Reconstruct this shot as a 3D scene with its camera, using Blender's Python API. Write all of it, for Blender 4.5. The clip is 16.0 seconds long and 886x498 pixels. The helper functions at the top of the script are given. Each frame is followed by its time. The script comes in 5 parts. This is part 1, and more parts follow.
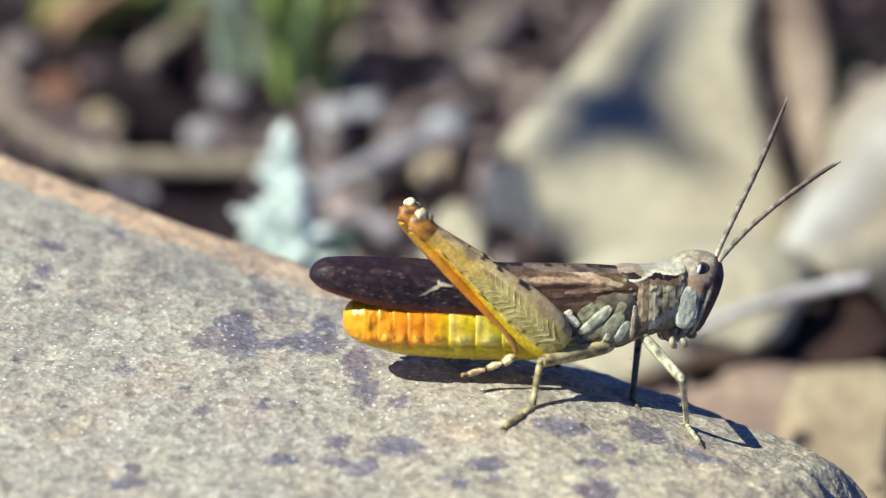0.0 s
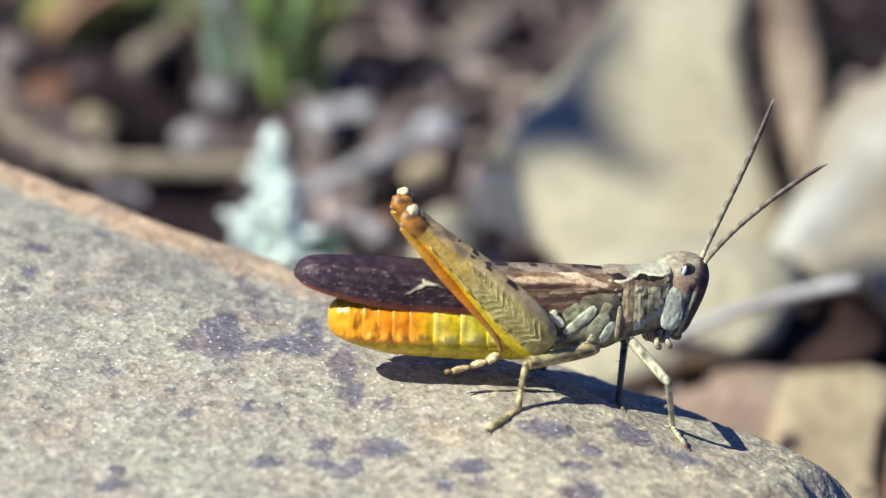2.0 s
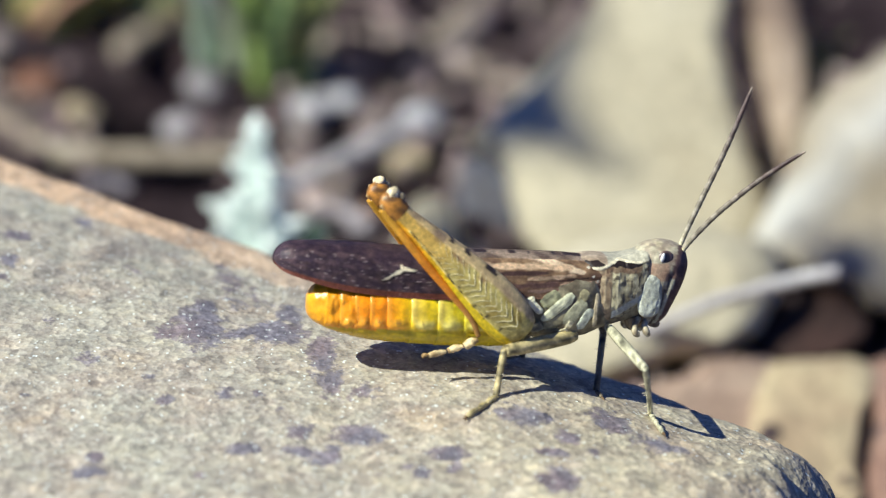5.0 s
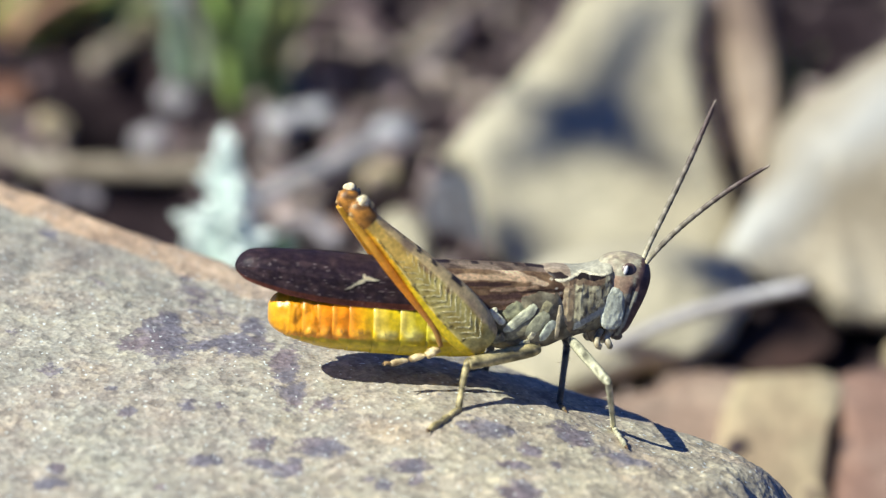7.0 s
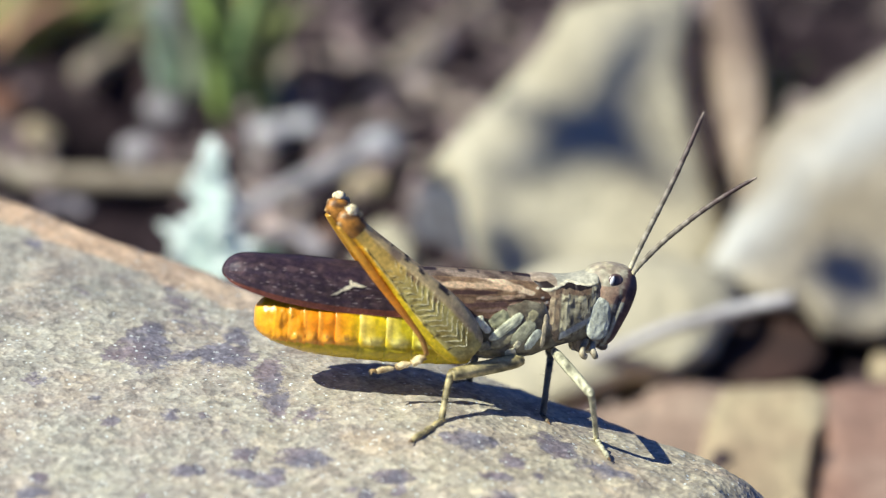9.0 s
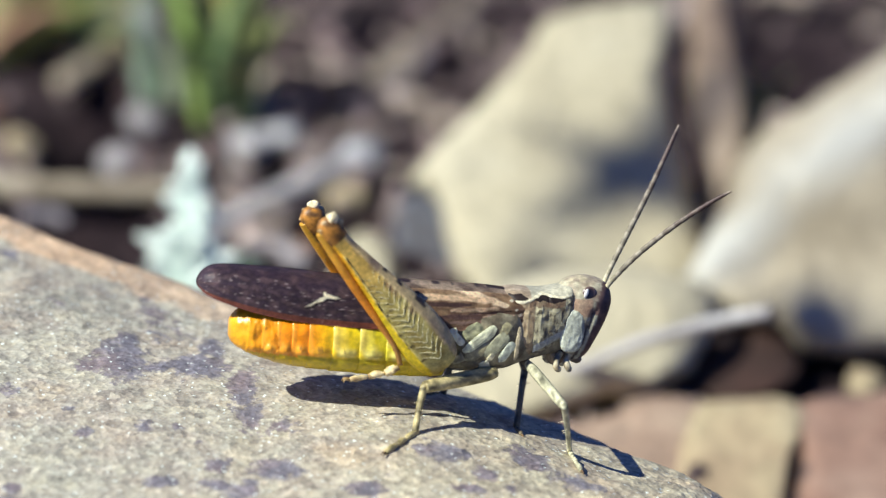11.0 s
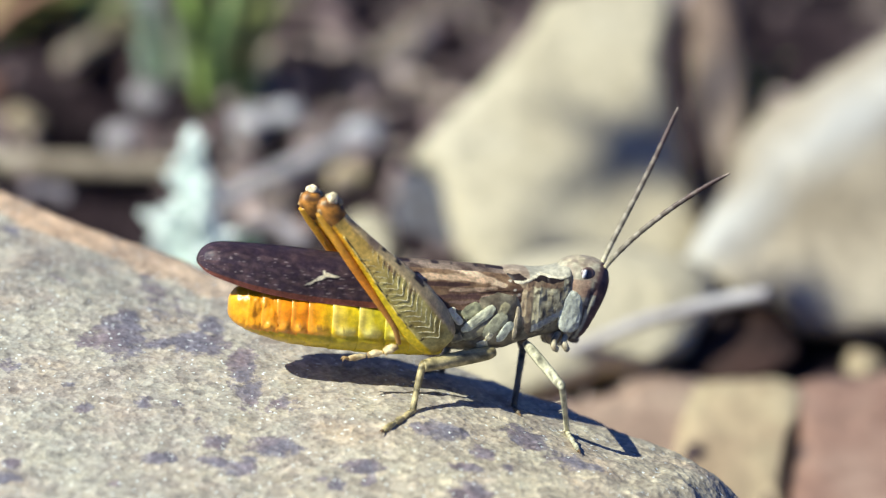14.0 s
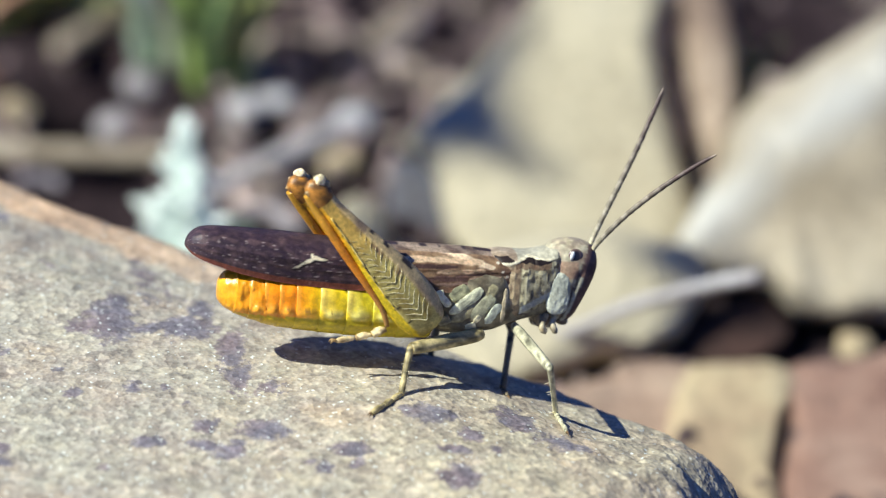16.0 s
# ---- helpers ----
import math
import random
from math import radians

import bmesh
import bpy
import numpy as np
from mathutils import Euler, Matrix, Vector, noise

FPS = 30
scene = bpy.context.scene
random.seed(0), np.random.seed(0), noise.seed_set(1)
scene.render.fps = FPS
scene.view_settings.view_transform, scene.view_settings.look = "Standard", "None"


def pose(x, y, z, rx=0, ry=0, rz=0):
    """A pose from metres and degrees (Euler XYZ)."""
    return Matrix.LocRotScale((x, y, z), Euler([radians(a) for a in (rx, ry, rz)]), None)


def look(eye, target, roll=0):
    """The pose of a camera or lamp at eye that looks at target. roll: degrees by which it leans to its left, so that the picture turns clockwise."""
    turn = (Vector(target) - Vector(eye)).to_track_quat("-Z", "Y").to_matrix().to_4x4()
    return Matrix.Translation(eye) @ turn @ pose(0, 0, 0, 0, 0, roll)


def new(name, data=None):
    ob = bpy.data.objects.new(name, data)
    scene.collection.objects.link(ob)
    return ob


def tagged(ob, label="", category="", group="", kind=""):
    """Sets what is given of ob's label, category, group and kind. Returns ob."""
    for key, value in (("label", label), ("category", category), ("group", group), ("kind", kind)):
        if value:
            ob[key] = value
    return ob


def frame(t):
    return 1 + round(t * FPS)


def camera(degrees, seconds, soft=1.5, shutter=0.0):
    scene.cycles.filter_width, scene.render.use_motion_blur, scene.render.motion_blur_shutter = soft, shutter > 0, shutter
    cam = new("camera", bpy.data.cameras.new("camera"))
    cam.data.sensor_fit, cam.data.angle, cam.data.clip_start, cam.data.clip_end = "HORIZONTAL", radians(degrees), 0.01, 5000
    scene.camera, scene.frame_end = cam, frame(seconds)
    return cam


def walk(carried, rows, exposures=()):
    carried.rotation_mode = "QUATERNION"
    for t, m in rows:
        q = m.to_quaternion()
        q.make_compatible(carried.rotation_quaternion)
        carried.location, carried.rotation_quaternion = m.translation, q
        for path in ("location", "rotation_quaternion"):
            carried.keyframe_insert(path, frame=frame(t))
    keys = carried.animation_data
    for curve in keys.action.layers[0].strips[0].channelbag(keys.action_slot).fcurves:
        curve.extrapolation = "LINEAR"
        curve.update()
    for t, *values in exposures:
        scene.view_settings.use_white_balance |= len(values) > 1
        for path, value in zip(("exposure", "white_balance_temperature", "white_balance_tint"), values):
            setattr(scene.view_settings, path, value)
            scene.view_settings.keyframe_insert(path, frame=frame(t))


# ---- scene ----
cam = camera(10.0, 16.0, soft=1.25, shutter=0.5)
cam.data.dof.use_dof = True
cam.data.dof.focus_distance = 0.2
cam.data.dof.aperture_fstop = cam.data.lens / 5.1

# The first view's axes: u to the right, w up across the view, d ahead, in millimetres from a point 200 mm ahead.
MM, TILT, LIFT = 0.001, radians(25.0), 0.022
AXES = Matrix(((1, 0, 0), (0, math.sin(TILT), math.cos(TILT)), (0, math.cos(TILT), -math.sin(TILT)))).transposed()


def V(u, w, d):
    """A place in the world, in metres, from millimetres along the view's axes."""
    return AXES @ Vector((u, w, d)) * MM + Vector((0, 0, LIFT))


def ground_w(d):
    return (-22.0 + math.sin(TILT) * d) / math.cos(TILT)


def held(u, w, d, yaw, pitch, roll):
    """The camera's pose from its shift in mm and its small turns in degrees."""
    ya, pi_, ro = radians(yaw), radians(pitch), radians(roll)
    a = Matrix(((math.cos(ya), 0, math.sin(ya)), (0, 1, 0), (-math.sin(ya), 0, math.cos(ya))))
    b = Matrix(((1, 0, 0), (0, math.cos(pi_), -math.sin(pi_)), (0, math.sin(pi_), math.cos(pi_))))
    c = Matrix(((math.cos(ro), math.sin(ro), 0), (-math.sin(ro), math.cos(ro), 0), (0, 0, 1)))
    m = c @ b @ a
    right, above, ahead = (AXES @ Vector(m[n]) for n in range(3))
    turn = Matrix((right, above, -ahead)).transposed().to_4x4()
    return Matrix.Translation(V(u, w, d - 200.0)) @ turn


PATH = [
    (0, -0.000, 0.000, 0.000, 0.001, -0.002, 0.000),
    (0.5, 0.301, 0.471, 0.150, 0.086, -0.186, -0.081),
    (1, 0.724, 0.103, 0.217, 0.079, -0.080, -0.063),
    (1.5, 0.751, 0.013, 0.191, 0.067, 0.007, 0.000),
    (2, 0.733, -0.071, 0.172, 0.050, 0.042, 0.052),
    (2.5, 1.259, -0.123, 0.304, 0.141, 0.051, -0.132),
    (3, 0.955, -0.230, 0.193, 0.000, 0.096, 0.161),
    (3.5, 1.355, -0.253, 0.225, 0.063, 0.083, 0.146),
    (4, 1.494, -0.418, -0.054, 0.134, 0.013, 0.022),
    (6.5, 2.768, -0.875, 0.143, 0.066, 0.201, 0.246),
    (7, 3.079, -0.726, 0.058, 0.067, 0.234, 0.266),
    (7.5, 3.152, -0.614, -0.291, 0.007, 0.279, 0.403),
    (8, 3.229, -0.843, -0.188, -0.018, 0.385, 0.331),
    (8.5, 3.346, -0.805, -0.167, -0.022, 0.376, 0.449),
    (9, 3.488, -0.756, -0.141, 0.003, 0.371, 0.506),
    (11.3, 4.384, -0.605, -0.351, -0.093, 0.489, 0.800),
    (11.5, 4.418, -0.469, -0.559, -0.151, 0.394, 0.767),
    (12, 4.814, -0.495, -1.065, -0.040, 0.300, 0.667),
    (12.5, 5.089, -0.749, -0.942, -0.006, 0.352, 0.707),
    (13, 4.925, -0.546, -1.377, -0.059, 0.283, 0.834),
    (13.5, 4.220, -0.482, -1.420, -0.201, 0.240, 1.339),
    (14, 4.586, -0.539, -1.332, 0.016, 0.218, 1.188),
    (14.5, 4.242, -0.482, -1.991, -0.056, 0.176, 1.367),
    (15, 4.854, -1.255, -1.549, 0.178, 0.263, 0.890),
    (15.5, 5.322, -1.037, -1.769, 0.181, 0.164, 0.908),
    (16, 5.523, -1.056, -1.672, 0.142, 0.172, 0.840),
]
walk(cam, [(t, held(*row)) for t, *row in PATH], [(0.0, 0.3, 6400, 7), (4.0, 0.3, 6400, 7), (8.5, 0.35, 6400, 7), (12.0, 0.37, 6380, 7), (16.0, 0.37, 6380, 7)])

# ---- light ----
SUN_UWD = (0.97, -0.88, 0.82)
SUN_WAY = (AXES @ Vector(SUN_UWD)).normalized()
world = bpy.data.worlds.new("sky")
scene.world = world
world.use_nodes = True
sky = world.node_tree.nodes.new("ShaderNodeTexSky")
sky.sky_type, sky.sun_disc = "NISHITA", False
sky.air_density, sky.dust_density, sky.ozone_density = 1.0, 0.2, 4.0
sky.sun_elevation = math.asin(-SUN_WAY.z)
sky.sun_rotation = math.atan2(-SUN_WAY.x, -SUN_WAY.y)
backing = world.node_tree.nodes["Background"]
backing.inputs["Strength"].default_value = 0.05
deep = world.node_tree.nodes.new("ShaderNodeMix")  # a clear, deep blue sky
deep.data_type, deep.blend_type = "RGBA", "MULTIPLY"
deep.inputs["Factor"].default_value, deep.inputs["B"].default_value = 1.0, (0.45, 0.65, 1.35, 1.0)
world.node_tree.links.new(sky.outputs[0], deep.inputs["A"])
world.node_tree.links.new(deep.outputs["Result"], backing.inputs["Color"])
sun = new("sun", bpy.data.lights.new("sun", "SUN"))
sun.data.energy, sun.data.angle, sun.data.color = 5.2, radians(0.53), (0.958, 0.957, 0.845)
sun.matrix_world = look((0, 0, 1), Vector((0, 0, 1)) + SUN_WAY)


# ---- materials ----
def nodes_of(name):
    m = bpy.data.materials.new(name)
    m.use_nodes = True
    t = m.node_tree
    return m, t, t.nodes["Principled BSDF"]


def node(t, kind, **values):
    n = t.nodes.new("ShaderNode" + kind)
    for key, value in values.items():
        n.inputs[key.replace("_", " ")].default_value = value
    return n


def noise_at(t, where, scale, detail=4.0, rough=0.6):
    n = node(t, "TexNoise", Scale=scale, Detail=detail, Roughness=rough)
    t.links.new(where, n.inputs["Vector"])
    return n


def ramp(t, source, stops):
    r = t.nodes.new("ShaderNodeValToRGB")
    while len(r.color_ramp.elements) < len(stops):
        r.color_ramp.elements.new(0.5)
    for e, (p, c) in zip(r.color_ramp.elements, stops):
        e.position, e.color = p, (*c, 1.0) if len(c) == 3 else (c[0], c[0], c[0], 1.0)
    t.links.new(source, r.inputs["Fac"])
    return r


def mix(t, kind, fac, a, b):
    m = t.nodes.new("ShaderNodeMix")
    m.data_type, m.blend_type = "RGBA", kind
    for sock, value in ((m.inputs["Factor"], fac), (m.inputs["A"], a), (m.inputs["B"], b)):
        if isinstance(value, (float, int)):
            sock.default_value = value
        elif isinstance(value, tuple):
            sock.default_value = (*value, 1.0)
        else:
            t.links.new(value, sock)
    return m.outputs["Result"]


def bump_of(t, height, strength, distance, shader):
    b = node(t, "Bump", Strength=strength, Distance=distance)
    t.links.new(height, b.inputs["Height"])
    t.links.new(b.outputs[0], shader.inputs["Normal"])


def earthy(name, stops, scale, fine, rough=0.85, relief=0.6, depth=0.0002, each=0.0, crust=None):
    """Stone, soil, wood: a ramp of colours over coarse noise, broken by fine grain."""
    m, t, s = nodes_of(name)
    where = t.nodes.new("ShaderNodeTexCoord").outputs["Object"]
    big, small = noise_at(t, where, scale, 5.0), noise_at(t, where, fine, 6.0, 0.7)
    colour = ramp(t, big.outputs["Fac"], stops).outputs["Color"]
    grain = ramp(t, small.outputs["Fac"], ((0.3, (0.62,)), (0.7, (1.3,)))).outputs["Color"]
    colour = mix(t, "MULTIPLY", 0.8, colour, grain)
    if each:
        island = t.nodes.new("ShaderNodeNewGeometry").outputs["Random Per Island"]
        colour = mix(t, "MULTIPLY", each, colour, ramp(t, island, ((0.0, (0.3, 0.26, 0.28)), (0.5, (0.9, 0.82, 0.8)), (0.8, (1.3, 1.2, 1.2)), (1.0, (2.1, 1.95, 1.95)))).outputs["Color"])
    if crust:  # a weathered crust along the rock's ridge
        along = t.nodes.new("ShaderNodeAttribute")
        along.attribute_name = "ridge"
        worn = mix(t, "MULTIPLY", 1.0, along.outputs["Color"], ramp(t, big.outputs["Fac"], ((0.3, (0.55,)), (0.6, (1.0,)))).outputs["Color"])
        colour = mix(t, "MIX", worn, colour, crust)
    t.links.new(colour, s.inputs["Base Color"])
    s.inputs["Roughness"].default_value = rough
    bump_of(t, small.outputs["Fac"], relief, depth, s)
    return m


def pigment(name, rough=0.5, grain=7000.0, relief=0.6, depth=0.00007, speckle=0.7, sheen=0.4, cast=(1.0, 1.0, 1.0)):
    """Insect cuticle and leaves: the painted tint of the mesh, mottled at two scales."""
    m, t, s = nodes_of(name)
    where = t.nodes.new("ShaderNodeTexCoord").outputs["Object"]
    tint = t.nodes.new("ShaderNodeAttribute")
    tint.attribute_name = "tint"
    fine, coarse = noise_at(t, where, grain, 4.0, 0.7), noise_at(t, where, grain * 0.22, 3.0)
    mottle = ramp(t, fine.outputs["Fac"], ((0.32, (0.35,)), (0.5, (1.0,)), (0.68, (1.9,)))).outputs["Color"]
    blotch = ramp(t, coarse.outputs["Fac"], ((0.35, (0.7,)), (0.65, (1.3,)))).outputs["Color"]
    colour = mix(t, "MULTIPLY", speckle, tint.outputs["Color"], mottle)
    colour = mix(t, "MULTIPLY", 0.6, colour, blotch)
    colour = mix(t, "MULTIPLY", 1.0, colour, cast)
    t.links.new(colour, s.inputs["Base Color"])
    s.inputs["Roughness"].default_value = rough
    s.inputs["Specular IOR Level"].default_value = sheen
    bump_of(t, fine.outputs["Fac"], relief, depth, s)
    return m


def stone_material():
    m, t, s = nodes_of("sandstone")
    where = t.nodes.new("ShaderNodeTexCoord").outputs["Object"]
    lichen = t.nodes.new("ShaderNodeAttribute")
    lichen.attribute_name = "lichen"
    rim = t.nodes.new("ShaderNodeAttribute")
    rim.attribute_name = "rim"
    coarse, mid, fine = noise_at(t, where, 330.0, 4.0), noise_at(t, where, 900.0, 5.0, 0.65), noise_at(t, where, 3300.0, 4.0, 0.7)
    colour = ramp(t, coarse.outputs["Fac"], ((0.3, (0.385, 0.375, 0.32)), (0.46, (0.385, 0.368, 0.315)), (0.58, (0.39, 0.358, 0.31)), (0.74, (0.42, 0.355, 0.28)))).outputs["Color"]
    colour = mix(t, "MULTIPLY", 0.6, colour, ramp(t, mid.outputs["Fac"], ((0.28, (0.6, 0.56, 0.56)), (0.42, (0.9, 0.88, 0.88)), (0.55, (1.02, 1.02, 0.98)), (0.7, (1.28, 1.27, 1.18)))).outputs["Color"])
    colour = mix(t, "MULTIPLY", 0.7, colour, ramp(t, fine.outputs["Fac"], ((0.30, (0.55, 0.53, 0.53)), (0.48, (0.98, 0.97, 0.96)), (0.66, (1.42, 1.44, 1.42)))).outputs["Color"])
    colour = mix(t, "MIX", rim.outputs["Fac"], colour, mix(t, "MULTIPLY", 0.7, (0.60, 0.43, 0.29), ramp(t, mid.outputs["Fac"], ((0.3, (0.6,)), (0.7, (1.3,)))).outputs["Color"]))
    # Cream end tone; its brighter lift makes up for sun the end misses.
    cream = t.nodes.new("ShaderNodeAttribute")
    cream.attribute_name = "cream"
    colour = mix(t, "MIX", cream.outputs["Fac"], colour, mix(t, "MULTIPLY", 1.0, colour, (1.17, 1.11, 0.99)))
    # Purple-grey lichen, ragged at its edges and worn through in places.
    ragged = noise_at(t, where, 1700.0, 4.0, 0.7)
    edge = t.nodes.new("ShaderNodeMath")
    edge.operation = "MULTIPLY_ADD"
    t.links.new(ragged.outputs["Fac"], edge.inputs[0])
    edge.inputs[1].default_value = 2.9
    t.links.new(lichen.outputs["Fac"], edge.inputs[2])
    less = t.nodes.new("ShaderNodeMath")
    less.operation = "SUBTRACT"
    t.links.new(edge.outputs[0], less.inputs[0])
    less.inputs[1].default_value = 1.6
    patch = ramp(t, less.outputs[0], ((0.0, (0.0,)), (0.2, (0.7,)), (0.6, (0.94,)))).outputs["Color"]
    tone = ramp(t, coarse.outputs["Fac"], ((0.42, (0.185, 0.15, 0.175)), (0.56, (0.155, 0.15, 0.19)))).outputs["Color"]
    skin = mix(t, "MULTIPLY", 0.8, tone, ramp(t, fine.outputs["Fac"], ((0.3, (0.5,)), (0.7, (1.6,)))).outputs["Color"])
    colour = mix(t, "MIX", patch, colour, skin)
    # Sand grains of many tints, and glinting ones among them.
    for scale, force in ((1900.0, 0.45), (4600.0, 0.45)):
        sand = node(t, "TexVoronoi", Scale=scale)
        t.links.new(where, sand.inputs["Vector"])
        split = t.nodes.new("ShaderNodeSeparateColor")
        t.links.new(sand.outputs["Color"], split.inputs[0])
        tone = ramp(t, split.outputs[1], ((0.0, (0.40, 0.37, 0.38)), (0.25, (0.85, 0.80, 0.78)), (0.5, (1.0, 1.0, 1.0)), (0.75, (1.2, 1.12, 1.0)), (1.0, (1.45, 1.42, 1.4)))).outputs["Color"]
        colour = mix(t, "MULTIPLY", force, colour, tone)
    cells = node(t, "TexVoronoi", Scale=10500.0)
    t.links.new(where, cells.inputs["Vector"])
    pick = t.nodes.new("ShaderNodeSeparateColor")
    t.links.new(cells.outputs["Color"], pick.inputs[0])
    glint = ramp(t, pick.outputs[0], ((0.984, (0.0,)), (0.990, (1.0,)))).outputs["Color"]
    colour = mix(t, "MIX", glint, colour, (0.76, 0.80, 0.74))
    t.links.new(colour, s.inputs["Base Color"])
    gloss = ramp(t, glint, ((0.0, (0.85,)), (1.0, (0.3,)))).outputs["Color"]
    t.links.new(gloss, s.inputs["Roughness"])
    bump_of(t, mix(t, "MIX", 0.5, mix(t, "MIX", 0.5, mid.outputs["Color"], fine.outputs["Color"]), sand.outputs["Distance"]), 0.5, 0.00014, s)
    return m


SANDSTONE = stone_material()
PALE_ROCK = earthy("pale_rock", ((0.3, (0.39, 0.335, 0.23)), (0.5, (0.48, 0.425, 0.30)), (0.7, (0.56, 0.505, 0.37))), 120.0, 1500.0)
RUST_CLOD = earthy("rust_clod", ((0.3, (0.09, 0.035, 0.02)), (0.5, (0.17, 0.075, 0.045)), (0.7, (0.27, 0.14, 0.09))), 300.0, 1500.0)
RED_ROCK = earthy("red_rock", ((0.3, (0.19, 0.10, 0.075)), (0.5, (0.27, 0.16, 0.12)), (0.7, (0.38, 0.26, 0.20))), 150.0, 1500.0)
TAN_ROCK = earthy("tan_rock", ((0.3, (0.34, 0.24, 0.155)), (0.5, (0.45, 0.36, 0.225)), (0.7, (0.55, 0.46, 0.31))), 150.0, 1500.0)
GREY_ROCK = earthy("grey_rock", ((0.3, (0.28, 0.25, 0.26)), (0.5, (0.36, 0.33, 0.34)), (0.7, (0.45, 0.42, 0.42))), 200.0, 1500.0)
SOIL = earthy("soil", ((0.3, (0.013, 0.005, 0.009)), (0.5, (0.024, 0.011, 0.016)), (0.7, (0.06, 0.034, 0.036))), 130.0, 900.0, 0.95, 1.0, 0.0006)
CRUMBS = earthy("soil_crumbs", ((0.3, (0.06, 0.04, 0.046)), (0.5, (0.19, 0.145, 0.15)), (0.62, (0.36, 0.30, 0.28)), (0.74, (0.60, 0.55, 0.49))), 300.0, 2000.0, 0.95, 0.8, 0.0003, 1.0)
STRAW = earthy("dry_straw", ((0.3, (0.22, 0.17, 0.125)), (0.5, (0.32, 0.26, 0.19)), (0.7, (0.42, 0.36, 0.275))), 300.0, 2500.0, 0.8)
GREY_WOOD = earthy("weathered_wood", ((0.3, (0.34, 0.31, 0.31)), (0.5, (0.46, 0.43, 0.44)), (0.7, (0.58, 0.56, 0.56))), 300.0, 2500.0, 0.8)
PALE_STRAW = earthy("pale_straw", ((0.3, (0.38, 0.30, 0.19)), (0.5, (0.48, 0.39, 0.26)), (0.7, (0.57, 0.49, 0.34))), 300.0, 2500.0, 0.8)
BARK = earthy("dull_bark", ((0.3, (0.15, 0.11, 0.085)), (0.5, (0.24, 0.185, 0.14)), (0.7, (0.34, 0.28, 0.21))), 300.0, 2500.0, 0.85)
LILAC_WOOD = earthy("lilac_wood", ((0.3, (0.20, 0.17, 0.20)), (0.5, (0.29, 0.26, 0.29)), (0.7, (0.38, 0.35, 0.37))), 300.0, 2500.0, 0.8)
LITTER = earthy("litter", ((0.3, (0.28, 0.24, 0.225)), (0.5, (0.42, 0.365, 0.32)), (0.7, (0.54, 0.47, 0.36))), 300.0, 2500.0, 0.85, 0.6, 0.0002, 1.0)
CUTICLE = pigment("cuticle", 0.5, relief=0.22, speckle=0.42, cast=(1.19, 1.13, 1.0))
WING = pigment("wing_membrane", 0.42, 6000.0, 0.5, 0.00005, 0.5, cast=(1.03, 1.0, 0.92))
GLOSSY = pigment("glossy_cuticle", 0.33, 7000.0, 0.25, 0.00003, 0.22, 0.55)
EYE = pigment("eye_lens", 0.3, 9000.0, 0.05, 0.00001, 0.2, 0.8)
LEAF = pigment("leaf", 0.6, 2500.0, 0.4, 0.0001, 0.4)
HOARY = pigment("hoary_leaf", 0.9, 4000.0, 0.6, 0.0001, 0.3, 0.2)
# ---- helpers for shapes, in millimetres ----
def part(name, bm, material, parent=None, label="", smooth=True):
    """Links a bmesh, drawn in millimetres, as one mesh object under a thing or a part."""
    for v in bm.verts:
        v.co *= MM
    bmesh.ops.recalc_face_normals(bm, faces=bm.faces)
    me = bpy.data.meshes.new(name)
    for f in bm.faces:
        f.smooth = smooth
    bm.to_mesh(me)
    bm.free()
    me.materials.append(material)
    ob = new(name, me)
    ob.parent = parent
    if label:
        tagged(ob, label)
    return ob


def thing(name, label, category, place=None, group="", kind=""):
    ob = tagged(new(name), label, category, group, kind)
    ob.empty_display_size = 0.002
    if place is not None:
        ob.matrix_basis = place if isinstance(place, Matrix) else Matrix.Translation(place)
    return ob


def wob(x, y, z, s=1.0, k=0.0):
    return noise.noise(Vector((x * s + k, y * s - k, z * s + 2 * k)))


def tinted(bm, colour):
    """Paints the mesh's own pigment: colour(co) gives linear red, green, blue."""
    layer = bm.verts.layers.float_color.get("tint") or bm.verts.layers.float_color.new("tint")
    for v in bm.verts:
        v[layer] = (*colour(v.co), 1.0)
    return bm


def blend(a, b, f):
    f = min(1.0, max(0.0, f))
    return tuple(p + (q - p) * f for p, q in zip(a, b))


def rings(bm, loops, closed=True):
    """Skins a row of rings of points; the ends are closed by fans."""
    rows = [[bm.verts.new(p) for p in loop] for loop in loops]
    n = len(rows[0])
    for a, b in zip(rows, rows[1:]):
        for i in range(n):
            bm.faces.new((a[i], a[(i + 1) % n], b[(i + 1) % n], b[i]))
    if closed:
        for row in (rows[0], rows[-1]):
            mid = bm.verts.new(sum((v.co for v in row), Vector()) / n)
            for i in range(n):
                bm.faces.new((row[i], row[(i + 1) % n], mid))
    return bm


def smooth_row(row, count):
    """Catmull-Rom through tuples of numbers."""
    out, k = [], len(row) - 1
    for n in range(count):
        s = n * k / (count - 1)
        i = min(int(s), k - 1)
        f = s - i
        a, b, c, d = (row[min(max(j, 0), k)] for j in (i - 1, i, i + 1, i + 2))
        out.append(tuple(0.5 * (2 * q + (r - p) * f + (2 * p - 5 * q + 4 * r - v) * f * f + (3 * q - p - 3 * r + v) * f**3)
                         for p, q, r, v in zip(a, b, c, d)))
    return out


